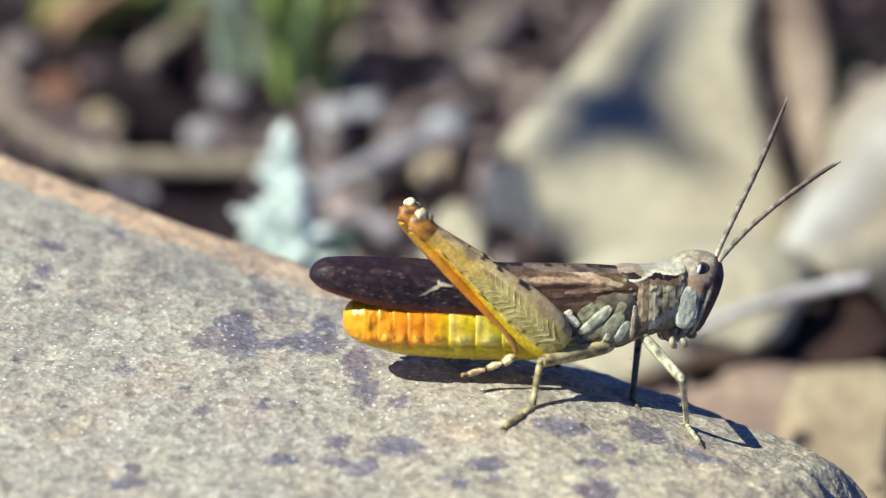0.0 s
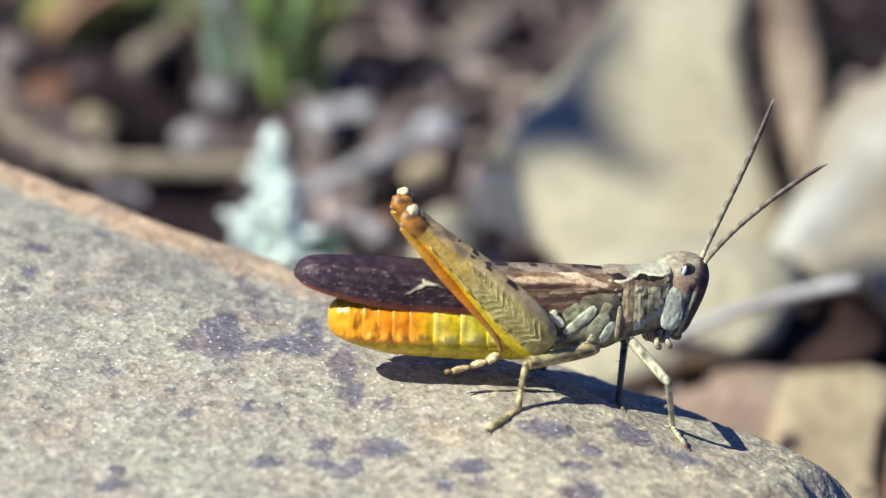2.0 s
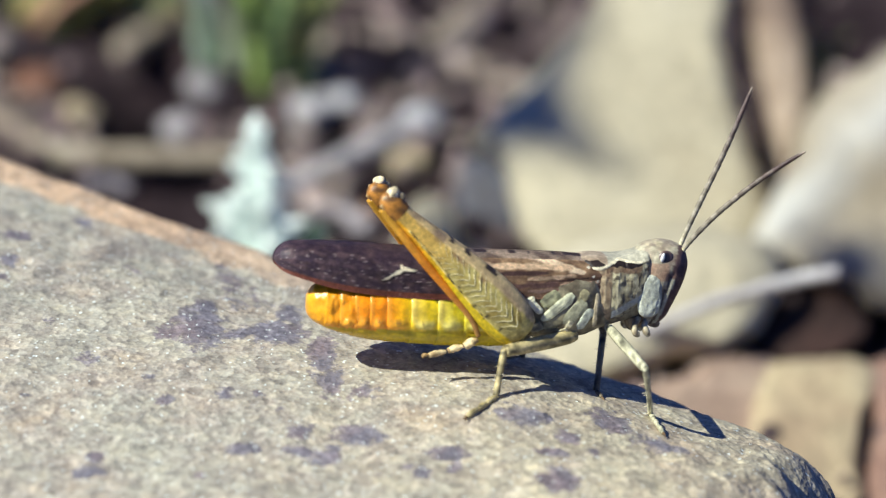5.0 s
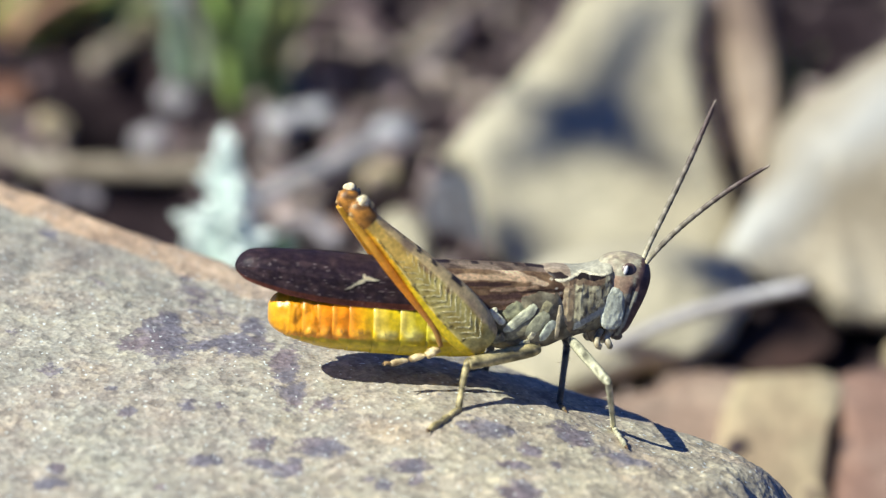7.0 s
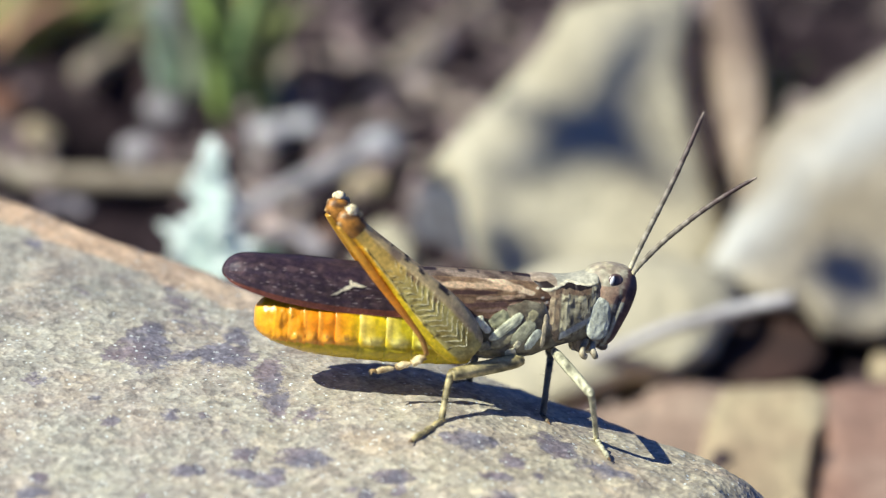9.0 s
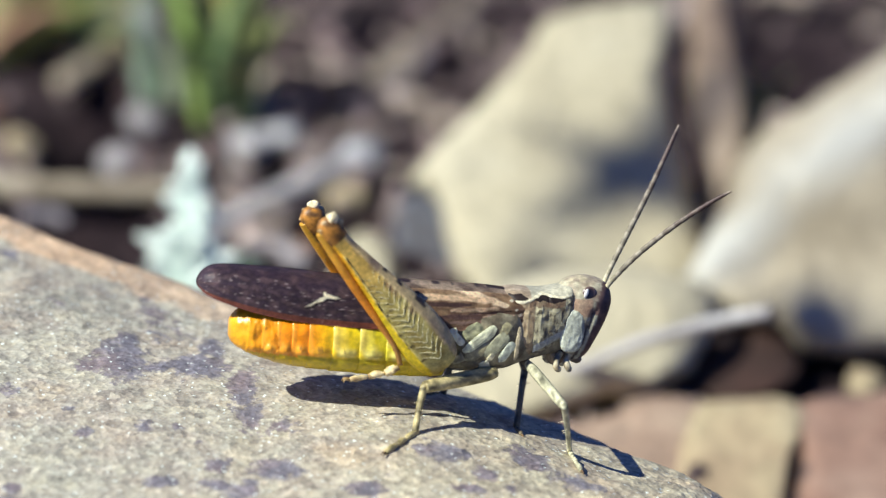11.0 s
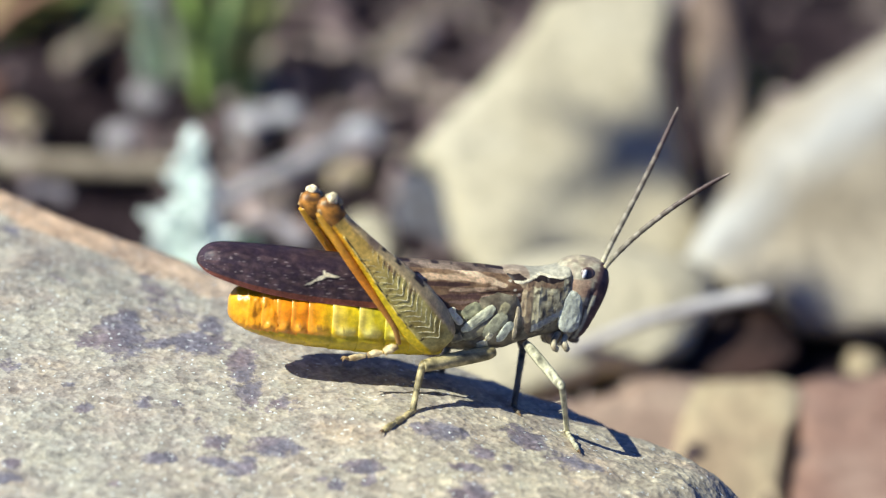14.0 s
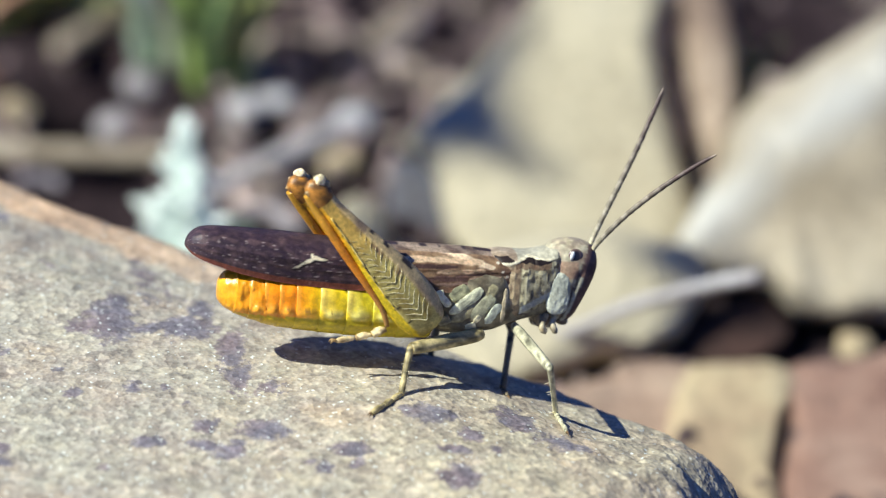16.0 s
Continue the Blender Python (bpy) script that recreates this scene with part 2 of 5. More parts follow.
def tube(points, radii, sides=10, count=0, bm=None, flat=1.0, rough=0.0):
    """A tapered round limb along points."""
    bm = bm or bmesh.new()
    row = [(*p, r) for p, r in zip(points, radii)]
    row = smooth_row(row, count or 4 * len(row))
    loops, side = [], Vector((0.13, 1, 0.07))
    for i, (x, y, z, r) in enumerate(row):
        here = Vector((x, y, z))
        ahead = (Vector(row[min(i + 1, len(row) - 1)][:3]) - Vector(row[max(i - 1, 0)][:3])).normalized()
        side = (side - ahead * side.dot(ahead)).normalized()
        third = ahead.cross(side)
        r = max(r, 0.004)
        loops.append([here + (side * math.cos(a) * flat + third * math.sin(a)) * r * (1 + rough * wob(x + math.cos(a) * r, y, z + math.sin(a) * r, 3.0 / max(r, 0.1)))
                      for a in (2 * math.pi * k / sides for k in range(sides))])
    return rings(bm, loops)


def loft_x(stations, sides=28, count=0, power=2.2, bm=None):
    """A body along x: stations of x, z of the top, z of the bottom, half width."""
    bm = bm or bmesh.new()
    row = smooth_row(stations, count) if count else stations
    loops = []
    for x, top, low, half in row:
        mid, high = (top + low) / 2, (top - low) / 2
        loop = []
        for k in range(sides):
            a = 2 * math.pi * k / sides
            c, s = math.cos(a), math.sin(a)
            loop.append(Vector((x, half * math.copysign(abs(c) ** (2 / power), c), mid + high * math.copysign(abs(s) ** (2 / power), s))))
        loops.append(loop)
    return rings(bm, loops)


def ball(centre, size, turn=(0, 0, 0), level=3, bm=None):
    bm = bm or bmesh.new()
    m = Matrix.LocRotScale(Vector(centre), Euler([radians(a) for a in turn]), Vector(size))
    bmesh.ops.create_icosphere(bm, subdivisions=level, radius=1.0, matrix=m)
    return bm


# ---- ground ----
PITS = [(-14.3, 69.9, 2.8, 6.0), (-15.3, 66.3, 2.0, 5.0), (-4.24, 63.8, 1.2, 3.0), (-2.42, 58.0, 1.5, 3.0), (0.61, 59.6, 1.0, 3.0), (16.5, 73.5, 1.5, 5.0), (17.3, 66.0, 1.3, 5.0), (23.6, 77.0, 3.2, 6.0), (-13.0, 56.1, 3.2, 4.0)]


def pit_depth(x, y):
    """Dark hollows in the earth, in millimetres."""
    deep = 0.0
    for u, d, r, depth in PITS:
        at = math.sin(TILT) * ground_w(d) + math.cos(TILT) * d
        deep = max(deep, depth * math.exp(-(((x - u) / r) ** 4) - ((y - at) / (1.7 * r)) ** 4))
    return deep


def build_ground():
    """One sheet of dark earth, fine round the stone and reaching to the horizon."""
    bm = bmesh.new()
    n = 240
    spread = [math.sinh(9.2 * (2 * i / n - 1)) / math.sinh(9.2) for i in range(n + 1)]
    grid = []
    for j in range(n + 1):
        row = []
        for i in range(n + 1):
            x, y = spread[i] * 60000.0, 55.0 + spread[j] * 60000.0
            near = math.exp(-((x / 160.0) ** 2) - ((y - 45.0) / 160.0) ** 2)
            z = near * (1.6 * wob(x, y, 0, 0.11) + 0.9 * wob(x, y, 0, 0.35, 3) - 1.0)
            row.append(bm.verts.new((x, y, z - pit_depth(x, y))))
        grid.append(row)
    for j in range(n):
        for i in range(n):
            bm.faces.new((grid[j][i], grid[j][i + 1], grid[j + 1][i + 1], grid[j + 1][i]))
    ob = part("ground", bm, SOIL)
    return tagged(ob, "dark purple-brown earth with crumbs and litter", "ground", kind="structure")


build_ground()


# ---- the stone on which the insect stands ----
EDGE_U, EDGE_D, EDGE_SLOPE = -5.2, 12.0, 0.56
RUN = math.hypot(1.0, EDGE_SLOPE)
END_S, ROUND = 26.0, 2.2


def stone_st(u, d):
    """Along the back edge, and from it towards the front."""
    return ((u - EDGE_U) - EDGE_SLOPE * (d - EDGE_D)) / RUN, (-EDGE_SLOPE * (u - EDGE_U) - (d - EDGE_D)) / RUN


def stone_ud(s, t):
    return EDGE_U + (s - EDGE_SLOPE * t) / RUN, EDGE_D + (-EDGE_SLOPE * s - t) / RUN


def stone_drop(e, r=None):
    r = r or ROUND
    return 0.0 if e >= r else r - math.sqrt(max(0.0, r * r - (r - max(e, 0.0)) ** 2))


def stone_w(u, d):
    s, t = stone_st(u, d)
    w = -5.09 - 0.17 * u + 0.33 * d - 0.15 * (math.hypot(t - 10.5, 2.0) + t - 10.5)
    swell = 0.70 * math.exp(-(((u - 2.5) / 5.5) ** 2) - ((d + 1.0) / 4.0) ** 2)
    dip = 0.22 * math.exp(-(((u + 1.6) / 3.4) ** 2) - ((d - 0.5) / 3.6) ** 2)
    rise = 0.17 * (d + 0.5) * math.exp(-(((u + 1.0) / 4.0) ** 2) - (d / 4.0) ** 2)
    return w + swell - dip + rise - stone_drop(t) - stone_drop(END_S - s, 2.6)


LICHEN = [
    (-8.3, 1.6, 0.88, 1.3, 1.0),
    (-8.17, 3.2, 0.5, 0.6, 0.85),
    (-9.37, 0.8, 0.54, 0.4, 0.8),
    (-6.83, 1.2, 0.67, 0.4, 0.8),
    (-5.31, 1.6, 1.03, 0.9, 1.0),
    (-4.82, 3.7, 0.45, 1.1, 0.8),
    (-5.73, 2.0, 0.68, 0.6, 0.7),
    (-7.23, 6.4, 0.92, 1.6, 0.45),
    (-6.93, 4.2, 0.59, 0.9, 0.45),
    (-6.05, 5.3, 0.69, 0.9, 0.35),
    (-3.37, 0.1, 0.49, 1.2, 0.95),
    (-2.96, -1.8, 0.38, 0.9, 0.95),
    (-1.54, -2.5, 0.62, 0.7, 0.55),
    (-4.07, -5.2, 0.48, 0.4, 0.8),
    (-1.87, -5.3, 0.83, 0.5, 1.0),
    (-6.2, -6.5, 0.52, 0.3, 1.0),
    (-3.97, -6.6, 0.56, 0.3, 0.8),
    (-3.1, -6.8, 0.56, 0.4, 1.0),
    (-2.79, -6.2, 0.26, 0.3, 0.9),
    (-11.77, -7.2, 0.3, 0.3, 0.9),
    (-11.99, -8.1, 0.51, 0.3, 1.0),
    (-9.42, -3.7, 0.33, 0.3, 0.8),
    (-7.03, -3.0, 0.31, 0.3, 0.7),
    (-5.83, -3.0, 0.31, 0.3, 0.6),
    (-12.5, -1.1, 0.4, 0.4, 0.55),
    (-16.46, 4.3, 0.32, 0.3, 0.6),
    (-15.99, 8.0, 0.51, 0.4, 0.9),
    (-16.27, 5.6, 0.34, 0.4, 0.8),
    (-13.61, 10.6, 0.42, 0.5, 0.7),
    (4.53, -3.7, 0.79, 0.5, 1.0),
    (5.46, -3.6, 0.2, 0.3, 0.9),
    (7.98, -2.4, 0.66, 0.9, 1.0),
    (6.23, -4.8, 0.44, 0.4, 1.0),
    (5.67, -6.1, 0.52, 0.3, 1.0),
    (1.64, -6.4, 0.65, 0.4, 0.9),
    (1.87, -7.2, 0.26, 0.3, 0.9),
    (0.69, -7.6, 0.32, 0.3, 1.0),
    (5.77, -7.8, 0.64, 0.6, 1.0),
    (9.88, -3.7, 0.92, 0.7, 0.7),
    (7.24, -5.8, 0.22, 0.3, 0.9),
    (0.13, -7.3, 0.22, 0.2, 0.5),
    (3.0, -2.0, 0.44, 0.4, 0.3),
    (-14.24, 1.3, 0.31, 0.3, 0.45),
    (-16.77, -0.7, 0.31, 0.2, 0.4),
    (-11.13, 6.0, 0.32, 0.4, 0.45),
    (-10.02, -2.2, 0.26, 0.2, 0.4),
    (-14.78, -3.5, 0.26, 0.2, 0.4),
    (-7.79, -8.1, 0.3, 0.2, 0.5),
    (-4.9, -3.9, 0.22, 0.2, 0.5),
    (-0.94, -7.8, 0.3, 0.2, 0.5),
    (2.52, -5.4, 0.26, 0.2, 0.4),
]


def build_stone():
    bm = bmesh.new()
    lichen = bm.verts.layers.float.new("lichen")
    rim = bm.verts.layers.float.new("rim")
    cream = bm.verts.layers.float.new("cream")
    ss = [-46 + 20 * (i / 60) for i in range(60)] + [-26 + (END_S + 26) * i / 430 for i in range(431)]
    ts = [0.001 + 0.5 * (i / 14) ** 2 for i in range(14)] + [0.5 + 33.5 * i / 290 for i in range(290)] + [34 + 14 * i / 30 for i in range(31)]
    grid = []
    for s in ss:
        row = []
        for t in ts:
            # uneven outline
            back = 0.55 * wob(s, 0, 0, 0.22, 1) + 0.22 * wob(s, 0, 0, 0.9, 5)
            side = 0.8 * wob(0, t, 0, 0.3, 9) + 0.3 * wob(0, t, 0, 1.1, 7)
            # the back edge lies lower and further off towards the right-hand end
            q = min(1.0, max(0.0, (s - 8.0) / 5.0))
            far = 2.5 * q * q * (3 - 2 * q) * max(0.0, 1 - t / 5.0)
            u, d = stone_ud(s - EDGE_SLOPE * far + side * max(0.0, 1 - (END_S - s) / 5.0), t + back * max(0.0, 1 - t / 4.0) - far)
            w = stone_w(*stone_ud(s, t))
            crag = max(0.0, 1 - (END_S - s) / 7.0)
            w += crag * (0.3 * wob(u, d, 0, 0.6, 12) - 0.10 - 0.22 * max(0.0, wob(u, d, 0, 1.3, 15)) ** 0.5 - 0.13 * max(0.0, wob(u, d, 0, 3.2, 21)) ** 0.5)
            w += 0.13 * wob(u, d, 0, 0.25, 2) + 0.09 * wob(u, d, 0, 0.9, 4) + 0.035 * wob(u, d, 0, 3.1, 6) + 0.02 * wob(u, d, 0, 7.0, 8)
            v = bm.verts.new(AXES @ Vector((u, w, d)))
            near = max((size * (1.55 - math.hypot((u - a) / ru, (d - b) / rd)) - 0.3 * (1 - size) for a, b, ru, rd, size in LICHEN if abs(u - a) < 2.2 * ru and abs(d - b) < 2.2 * rd), default=-0.7)
            v[lichen] = max(-0.7, near)
            v[rim] = max(0.0, min(1.0, (4.4 + 0.5 * wob(s, t, 0, 0.8, 3) - t) / 0.5)) * max(0.0, min(1.0, (8.0 - s) / 12.0))
            # creamier tone, lifted towards the blunt end to stand in for missing sunlight
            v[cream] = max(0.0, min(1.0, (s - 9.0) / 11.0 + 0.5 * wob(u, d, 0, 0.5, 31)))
            row.append(v)
        grid.append(row)
    for a, b in zip(grid, grid[1:]):
        for i in range(len(a) - 1):
            bm.faces.new((a[i], a[i + 1], b[i + 1], b[i]))
    # The sides go down into the earth, rough and slightly undercut.
    border = [r[0] for r in grid] + grid[-1][1:] + [r[-1] for r in reversed(grid[:-1])] + list(reversed(grid[0][1:-1]))
    centre = sum((v.co for v in border), Vector()) / len(border)
    last = border
    low = -23.5
    for k in range(1, 9):
        ring = []
        for v in border:
            f = k / 8
            co = v.co.lerp(Vector((v.co.x, v.co.y, low)), f)
            out = (co - centre) * Vector((1, 1, 0))
            co += out.normalized() * (0.9 * wob(co.x, co.y, co.z, 0.3, 4) + 0.4 * wob(co.x, co.y, co.z, 0.9, 2)) * min(1.0, 2 * f) - out * 0.05 * f
            x = bm.verts.new(co)
            x[lichen] = -0.7
            ring.append(x)
        n = len(ring)
        for i in range(n):
            bm.faces.new((last[i], last[(i + 1) % n], ring[(i + 1) % n], ring[i]))
        last = ring
    bm.faces.new(last)
    ob = part("stone", bm, SANDSTONE)
    ob.location = (0, 0, LIFT)
    return tagged(ob, "grey-beige sandstone slab with purple lichen spots on earth", "stone")


build_stone()
# ---- the insect: x towards its head, y to its far side, z up, in millimetres from under its hips ----
LEAN = AXES @ Matrix.Rotation(radians(-12.0), 3, "Y") @ Matrix.Rotation(radians(-10.0), 3, "X") @ Matrix(((1, 0, 0), (0, 0, 1), (0, 1, 0)))
STAND = Matrix.Translation(V(4.90, -3.50, 0.00)) @ Matrix(((LEAN[0][0], LEAN[0][1], LEAN[0][2], 0), (LEAN[1][0], LEAN[1][1], LEAN[1][2], 0), (LEAN[2][0], LEAN[2][1], LEAN[2][2], 0), (0, 0, 0, 1)))

GREY_GREEN, GREY, PALE = (0.23, 0.23, 0.145), (0.245, 0.23, 0.165), (0.52, 0.50, 0.42)
BROWN, DARK, TAN = (0.105, 0.062, 0.045), (0.034, 0.021, 0.028), (0.30, 0.20, 0.13)
ORANGE, AMBER, YELLOW, OLIVE = (0.80, 0.26, 0.012), (0.82, 0.40, 0.02), (0.60, 0.47, 0.03), (0.40, 0.36, 0.03)


def build_head(body):
    """A slanting face, tall and narrow, from the crown down to the jaws."""
    bm = bmesh.new()
    rows = [  # z, back x, front x, half width
        (3.49, 4.94, 5.31, 0.2), (3.40, 4.57, 5.68, 0.52), (3.22, 4.24, 6.00, 0.76),
        (2.90, 4.10, 6.16, 0.93), (2.49, 4.06, 6.21, 1.0), (1.95, 4.10, 6.09, 1.0),
        (1.41, 4.20, 5.88, 0.95), (0.87, 4.29, 5.63, 0.86), (0.46, 4.38, 5.42, 0.75), (0.14, 4.57, 5.12, 0.42)]
    loops = []
    for z, back, front, half in smooth_row(rows, 60):
        mid, long = (back + front) / 2, (front - back) / 2
        loop = []
        for k in range(64):
            a = 2 * math.pi * k / 64
            c, s = math.cos(a), math.sin(a)
            loop.append(Vector((mid + long * math.copysign(abs(c) ** 0.9, c), half * math.copysign(abs(s) ** 0.7, s), z)))
        loops.append(loop)
    rings(bm, loops)
    for v in bm.verts:  # furrow between cheek and face, pits
        p = v.co
        line = 5.40 - 0.32 * (2.18 - p.z)
        v.co.y *= 1 - 0.10 * math.exp(-(((p.x - line) / 0.09) ** 2)) * (1 if p.z < 2.29 else 0) + 0.015 * wob(p.x, p.y, p.z, 7.0)

    def colour(p):
        line = 5.40 - 0.32 * (2.18 - p.z)
        c = blend((0.40, 0.38, 0.30), (0.24, 0.19, 0.15), 0.4 + 1.7 * wob(p.x, p.y, p.z, 3.0))
        if 4.55 < p.x < 5.3 and 2.0 < p.z < 2.65:
            c = blend(c, (0.34, 0.21, 0.15), 0.7)
        if p.x > line - 0.05:  # brown face
            c = blend((0.10, 0.062, 0.062), (0.18, 0.115, 0.095), 0.4 + 0.9 * wob(p.x, p.y, p.z, 2.5))
            if p.x < line + 0.22 and p.z < 2.07:
                c = (0.36, 0.36, 0.30)
            if abs(p.x - line) < 0.07 and p.z < 2.14:
                c = (0.07, 0.055, 0.05)
        if p.z > 3.31:  # crown
            c = blend((0.28, 0.24, 0.20), (0.42, 0.38, 0.28), 0.15 + 1.5 * wob(p.x, p.y, p.z, 3.4))
        return c

    head = part("head", tinted(bm, colour), CUTICLE, body, "grey head with a slanting brown face")
    for y in (-1, 1):
        bm = ball((5.14, y * 0.85, 2.81), (0.33, 0.13, 0.38), (0, 14, 0), 4)
        tinted(bm, lambda p: blend((0.26, 0.16, 0.11), blend((0.16, 0.10, 0.085), (0.02, 0.014, 0.018), 3.0 - 2.4 * math.hypot((p.x - 5.17) / 0.14, (p.z - 2.88) / 0.24)), 0.6 + (p.z - 2.59) * 3.0))
        part("eye", bm, EYE, head, "glossy dark brown compound eye")
        # pale marking, with the eye's specular highlight painted into its white
        bm = ball((5.00, y * 0.985, 2.92), (0.085, 0.05, 0.19), (0, 14, 0), 3)
        part("eye_patch", tinted(bm, lambda p: (0.9, 0.88, 0.84)), EYE, head, "pale patch on the eye, its highlight painted white")
        # cheek shield
        bm = ball((0, 0, 0), (1, 1, 1), (0, 0, 0), 5)
        for v in bm.verts:
            p = Vector([math.copysign(abs(c) ** 0.72, c) for c in v.co])
            v.co = Vector((4.60 + p.x * (0.47 - 0.04 * p.z) + 0.06 * p.z, y * (0.88 + abs(p.y) * (0.18 if p.y * y > 0 else -0.18)), 1.37 + 0.86 * p.z))
            v.co.y += y * 0.02 * wob(p.x, p.y, p.z, 5.0)
        tinted(bm, lambda p: blend((0.50, 0.54, 0.49), (0.34, 0.36, 0.31), 0.3 + 1.1 * wob(p.x, p.y, p.z, 3.6)))
        part("cheek", bm, CUTICLE, head, "blue-grey cheek plate")
        # socket of the antenna
        bm = ball((5.95, y * 0.35, 2.88), (0.17, 0.16, 0.17), (0, 0, 0), 3)
        part("antenna_socket", tinted(bm, lambda p: (0.62, 0.58, 0.40)), CUTICLE, head, "pale socket of an antenna")
    # mouth: lip, jaws and feelers
    bm = ball((4.94, 0, 0.23), (0.36, 0.5, 0.24), (0, 35, 0), 3)
    part("upper_lip", tinted(bm, lambda p: blend((0.30, 0.26, 0.20), (0.10, 0.08, 0.07), 0.4 + 2 * wob(p.x, p.y, p.z, 3.0))), CUTICLE, head)
    bm = ball((4.20, 0, 0.23), (0.36, 0.5, 0.42), (0, 20, 0), 3)
    part("jaw", tinted(bm, lambda p: blend((0.34, 0.29, 0.21), (0.10, 0.07, 0.05), 0.4 + 2 * wob(p.x, p.y, p.z, 4.0))), CUTICLE, head, "mottled brown jaw")
    for y in (-1, 1):
        bm = tube([(4.29, y * 0.5, 0.41), (4.10, y * 0.7, 0.19), (4.03, y * 0.95, -0.02), (4.10, y * 0.95, -0.15), (4.22, y * 0.95, -0.20)], [0.12, 0.14, 0.13, 0.13, 0.11], 8, 16)
        part("palp", tinted(bm, lambda p: blend((0.46, 0.42, 0.31), (0.22, 0.18, 0.13), 0.3 + 2 * wob(p.x, p.y, p.z, 4.0))), CUTICLE, head, "pale jointed mouth feeler")
        bm = tube([(4.61, y * 0.45, 0.32), (4.50, y * 0.6, 0.10), (4.57, y * 0.85, -0.13), (4.66, y * 0.6, -0.22)], [0.12, 0.14, 0.13, 0.12], 8, 12)
        part("palp", tinted(bm, lambda p: blend((0.48, 0.45, 0.35), (0.24, 0.2, 0.15), 0.2 + 2 * wob(p.x, p.y, p.z, 4.0))), CUTICLE, head, "pale jointed mouth feeler")
    return head


def build_antenna(head, points):
    """A jointed antenna, pale at its foot and dark towards the tip."""
    row = smooth_row(points, 90)
    bm = bmesh.new()
    n = len(row)
    loops, side = [], Vector((0, 1, 0))
    for i, (x, y, z) in enumerate(row):
        f = i / (n - 1)
        ahead = (Vector(row[min(i + 1, n - 1)]) - Vector(row[max(i - 1, 0)])).normalized()
        side = (side - ahead * side.dot(ahead)).normalized()
        third = ahead.cross(side)
        r = (0.19 if f < 0.05 else 0.09 + 0.034 * math.sin(math.pi * min(1.0, f * 1.15))) * (1.0 if f < 0.88 else 1.0 - 5.0 * (f - 0.88))
        r *= 0.86 if i % 4 == 0 else 1.0
        loops.append([Vector((x, y, z)) + (side * math.cos(a) + third * math.sin(a)) * max(r, 0.02) for a in (2 * math.pi * k / 8 for k in range(8))])
    rings(bm, loops)
    first, last = Vector(row[0]), Vector(row[-1])

    def colour(p):
        f = (p - first).dot(last - first) / (last - first).length_squared
        c = blend((0.48, 0.45, 0.33), (0.17, 0.15, 0.12), f * 6.0)
        c = blend(c, (0.075, 0.05, 0.05), (f - 0.35) * 2.4)
        c = blend(c, (0.62, 0.58, 0.50), (0.32 - 0.3 * f) if int(f * 23) % 2 and f < 0.8 else 0.0)
        c = blend((0.80, 0.75, 0.48), c, (f - 0.04) * 40.0)
        return blend(c, (0.30, 0.25, 0.22), (f - 0.95) * 20.0)

    return part("antenna", tinted(bm, colour), CUTICLE, head, "jointed antenna, pale at its foot, dark at its tip")


def build_thorax(body):
    rows = [(-0.52, 2.22, -0.31, 0.9), (-0.17, 2.45, -0.40, 1.2), (0.74, 2.54, -0.45, 1.46), (1.78, 2.58, -0.36, 1.46), (2.58, 2.58, -0.09, 1.2), (3.27, 2.54, 0.14, 1.0), (4.31, 2.67, 0.41, 0.75)]
    bm = loft_x(rows, 56, 60, 3.0)
    for v in bm.verts:
        v.co += v.co.normalized() * (0.05 * wob(v.co.x, v.co.y, v.co.z, 2.5) + 0.025 * wob(v.co.x, v.co.y, v.co.z, 7.0))
    return part("thorax", tinted(bm, lambda p: blend((0.29, 0.265, 0.185), (0.11, 0.092, 0.065), 0.35 + 1.7 * wob(p.x, p.y, p.z, 2.6))), CUTICLE, body, "grey thorax with pale side plates")


def build_plates(thorax, plates):
    """Side plates, slanting forwards and up."""
    mid, high = 1.05, 1.48

    def skin(z):
        return 1.46 * max(0.0, 1 - min(1.0, abs((z - mid) / high)) ** 3.0) ** (1 / 3.0)

    for y in (-1, 1):
        for x, z, long, wide, turn, tone, lift in plates:
            bm = ball((0, 0, 0), (1, 1, 1), (0, 0, 0), 4)
            for v in bm.verts:
                p = v.co
                s = Vector((math.copysign(abs(p.x) ** 0.6, p.x) * long, p.y * 0.04, math.copysign(abs(p.z) ** 0.6, p.z) * wide * (1 + 0.18 * p.x)))
                s += Vector((0.05 * wob(p.x, p.y, p.z, 1.6, x), 0.015 * wob(p.x, p.y, p.z, 3.0, z), 0.05 * wob(p.x, p.y, p.z, 1.6, z)))
                s.rotate(Euler((0, radians(-turn), 0)))
                v.co = s + Vector((x, y * (skin(s.z + z) + 0.012 + 0.6 * lift), z))
            tinted(bm, lambda p, tone=tone: blend(tuple(f * c for f, c in zip((1.08, 1.07, 0.96), tone)), tuple(0.5 * c for c in tone), 0.25 + 1.2 * wob(p.x, p.y, p.z, 4.5)))
            part("side_plate", bm, CUTICLE, thorax, "pale oblong side plate")


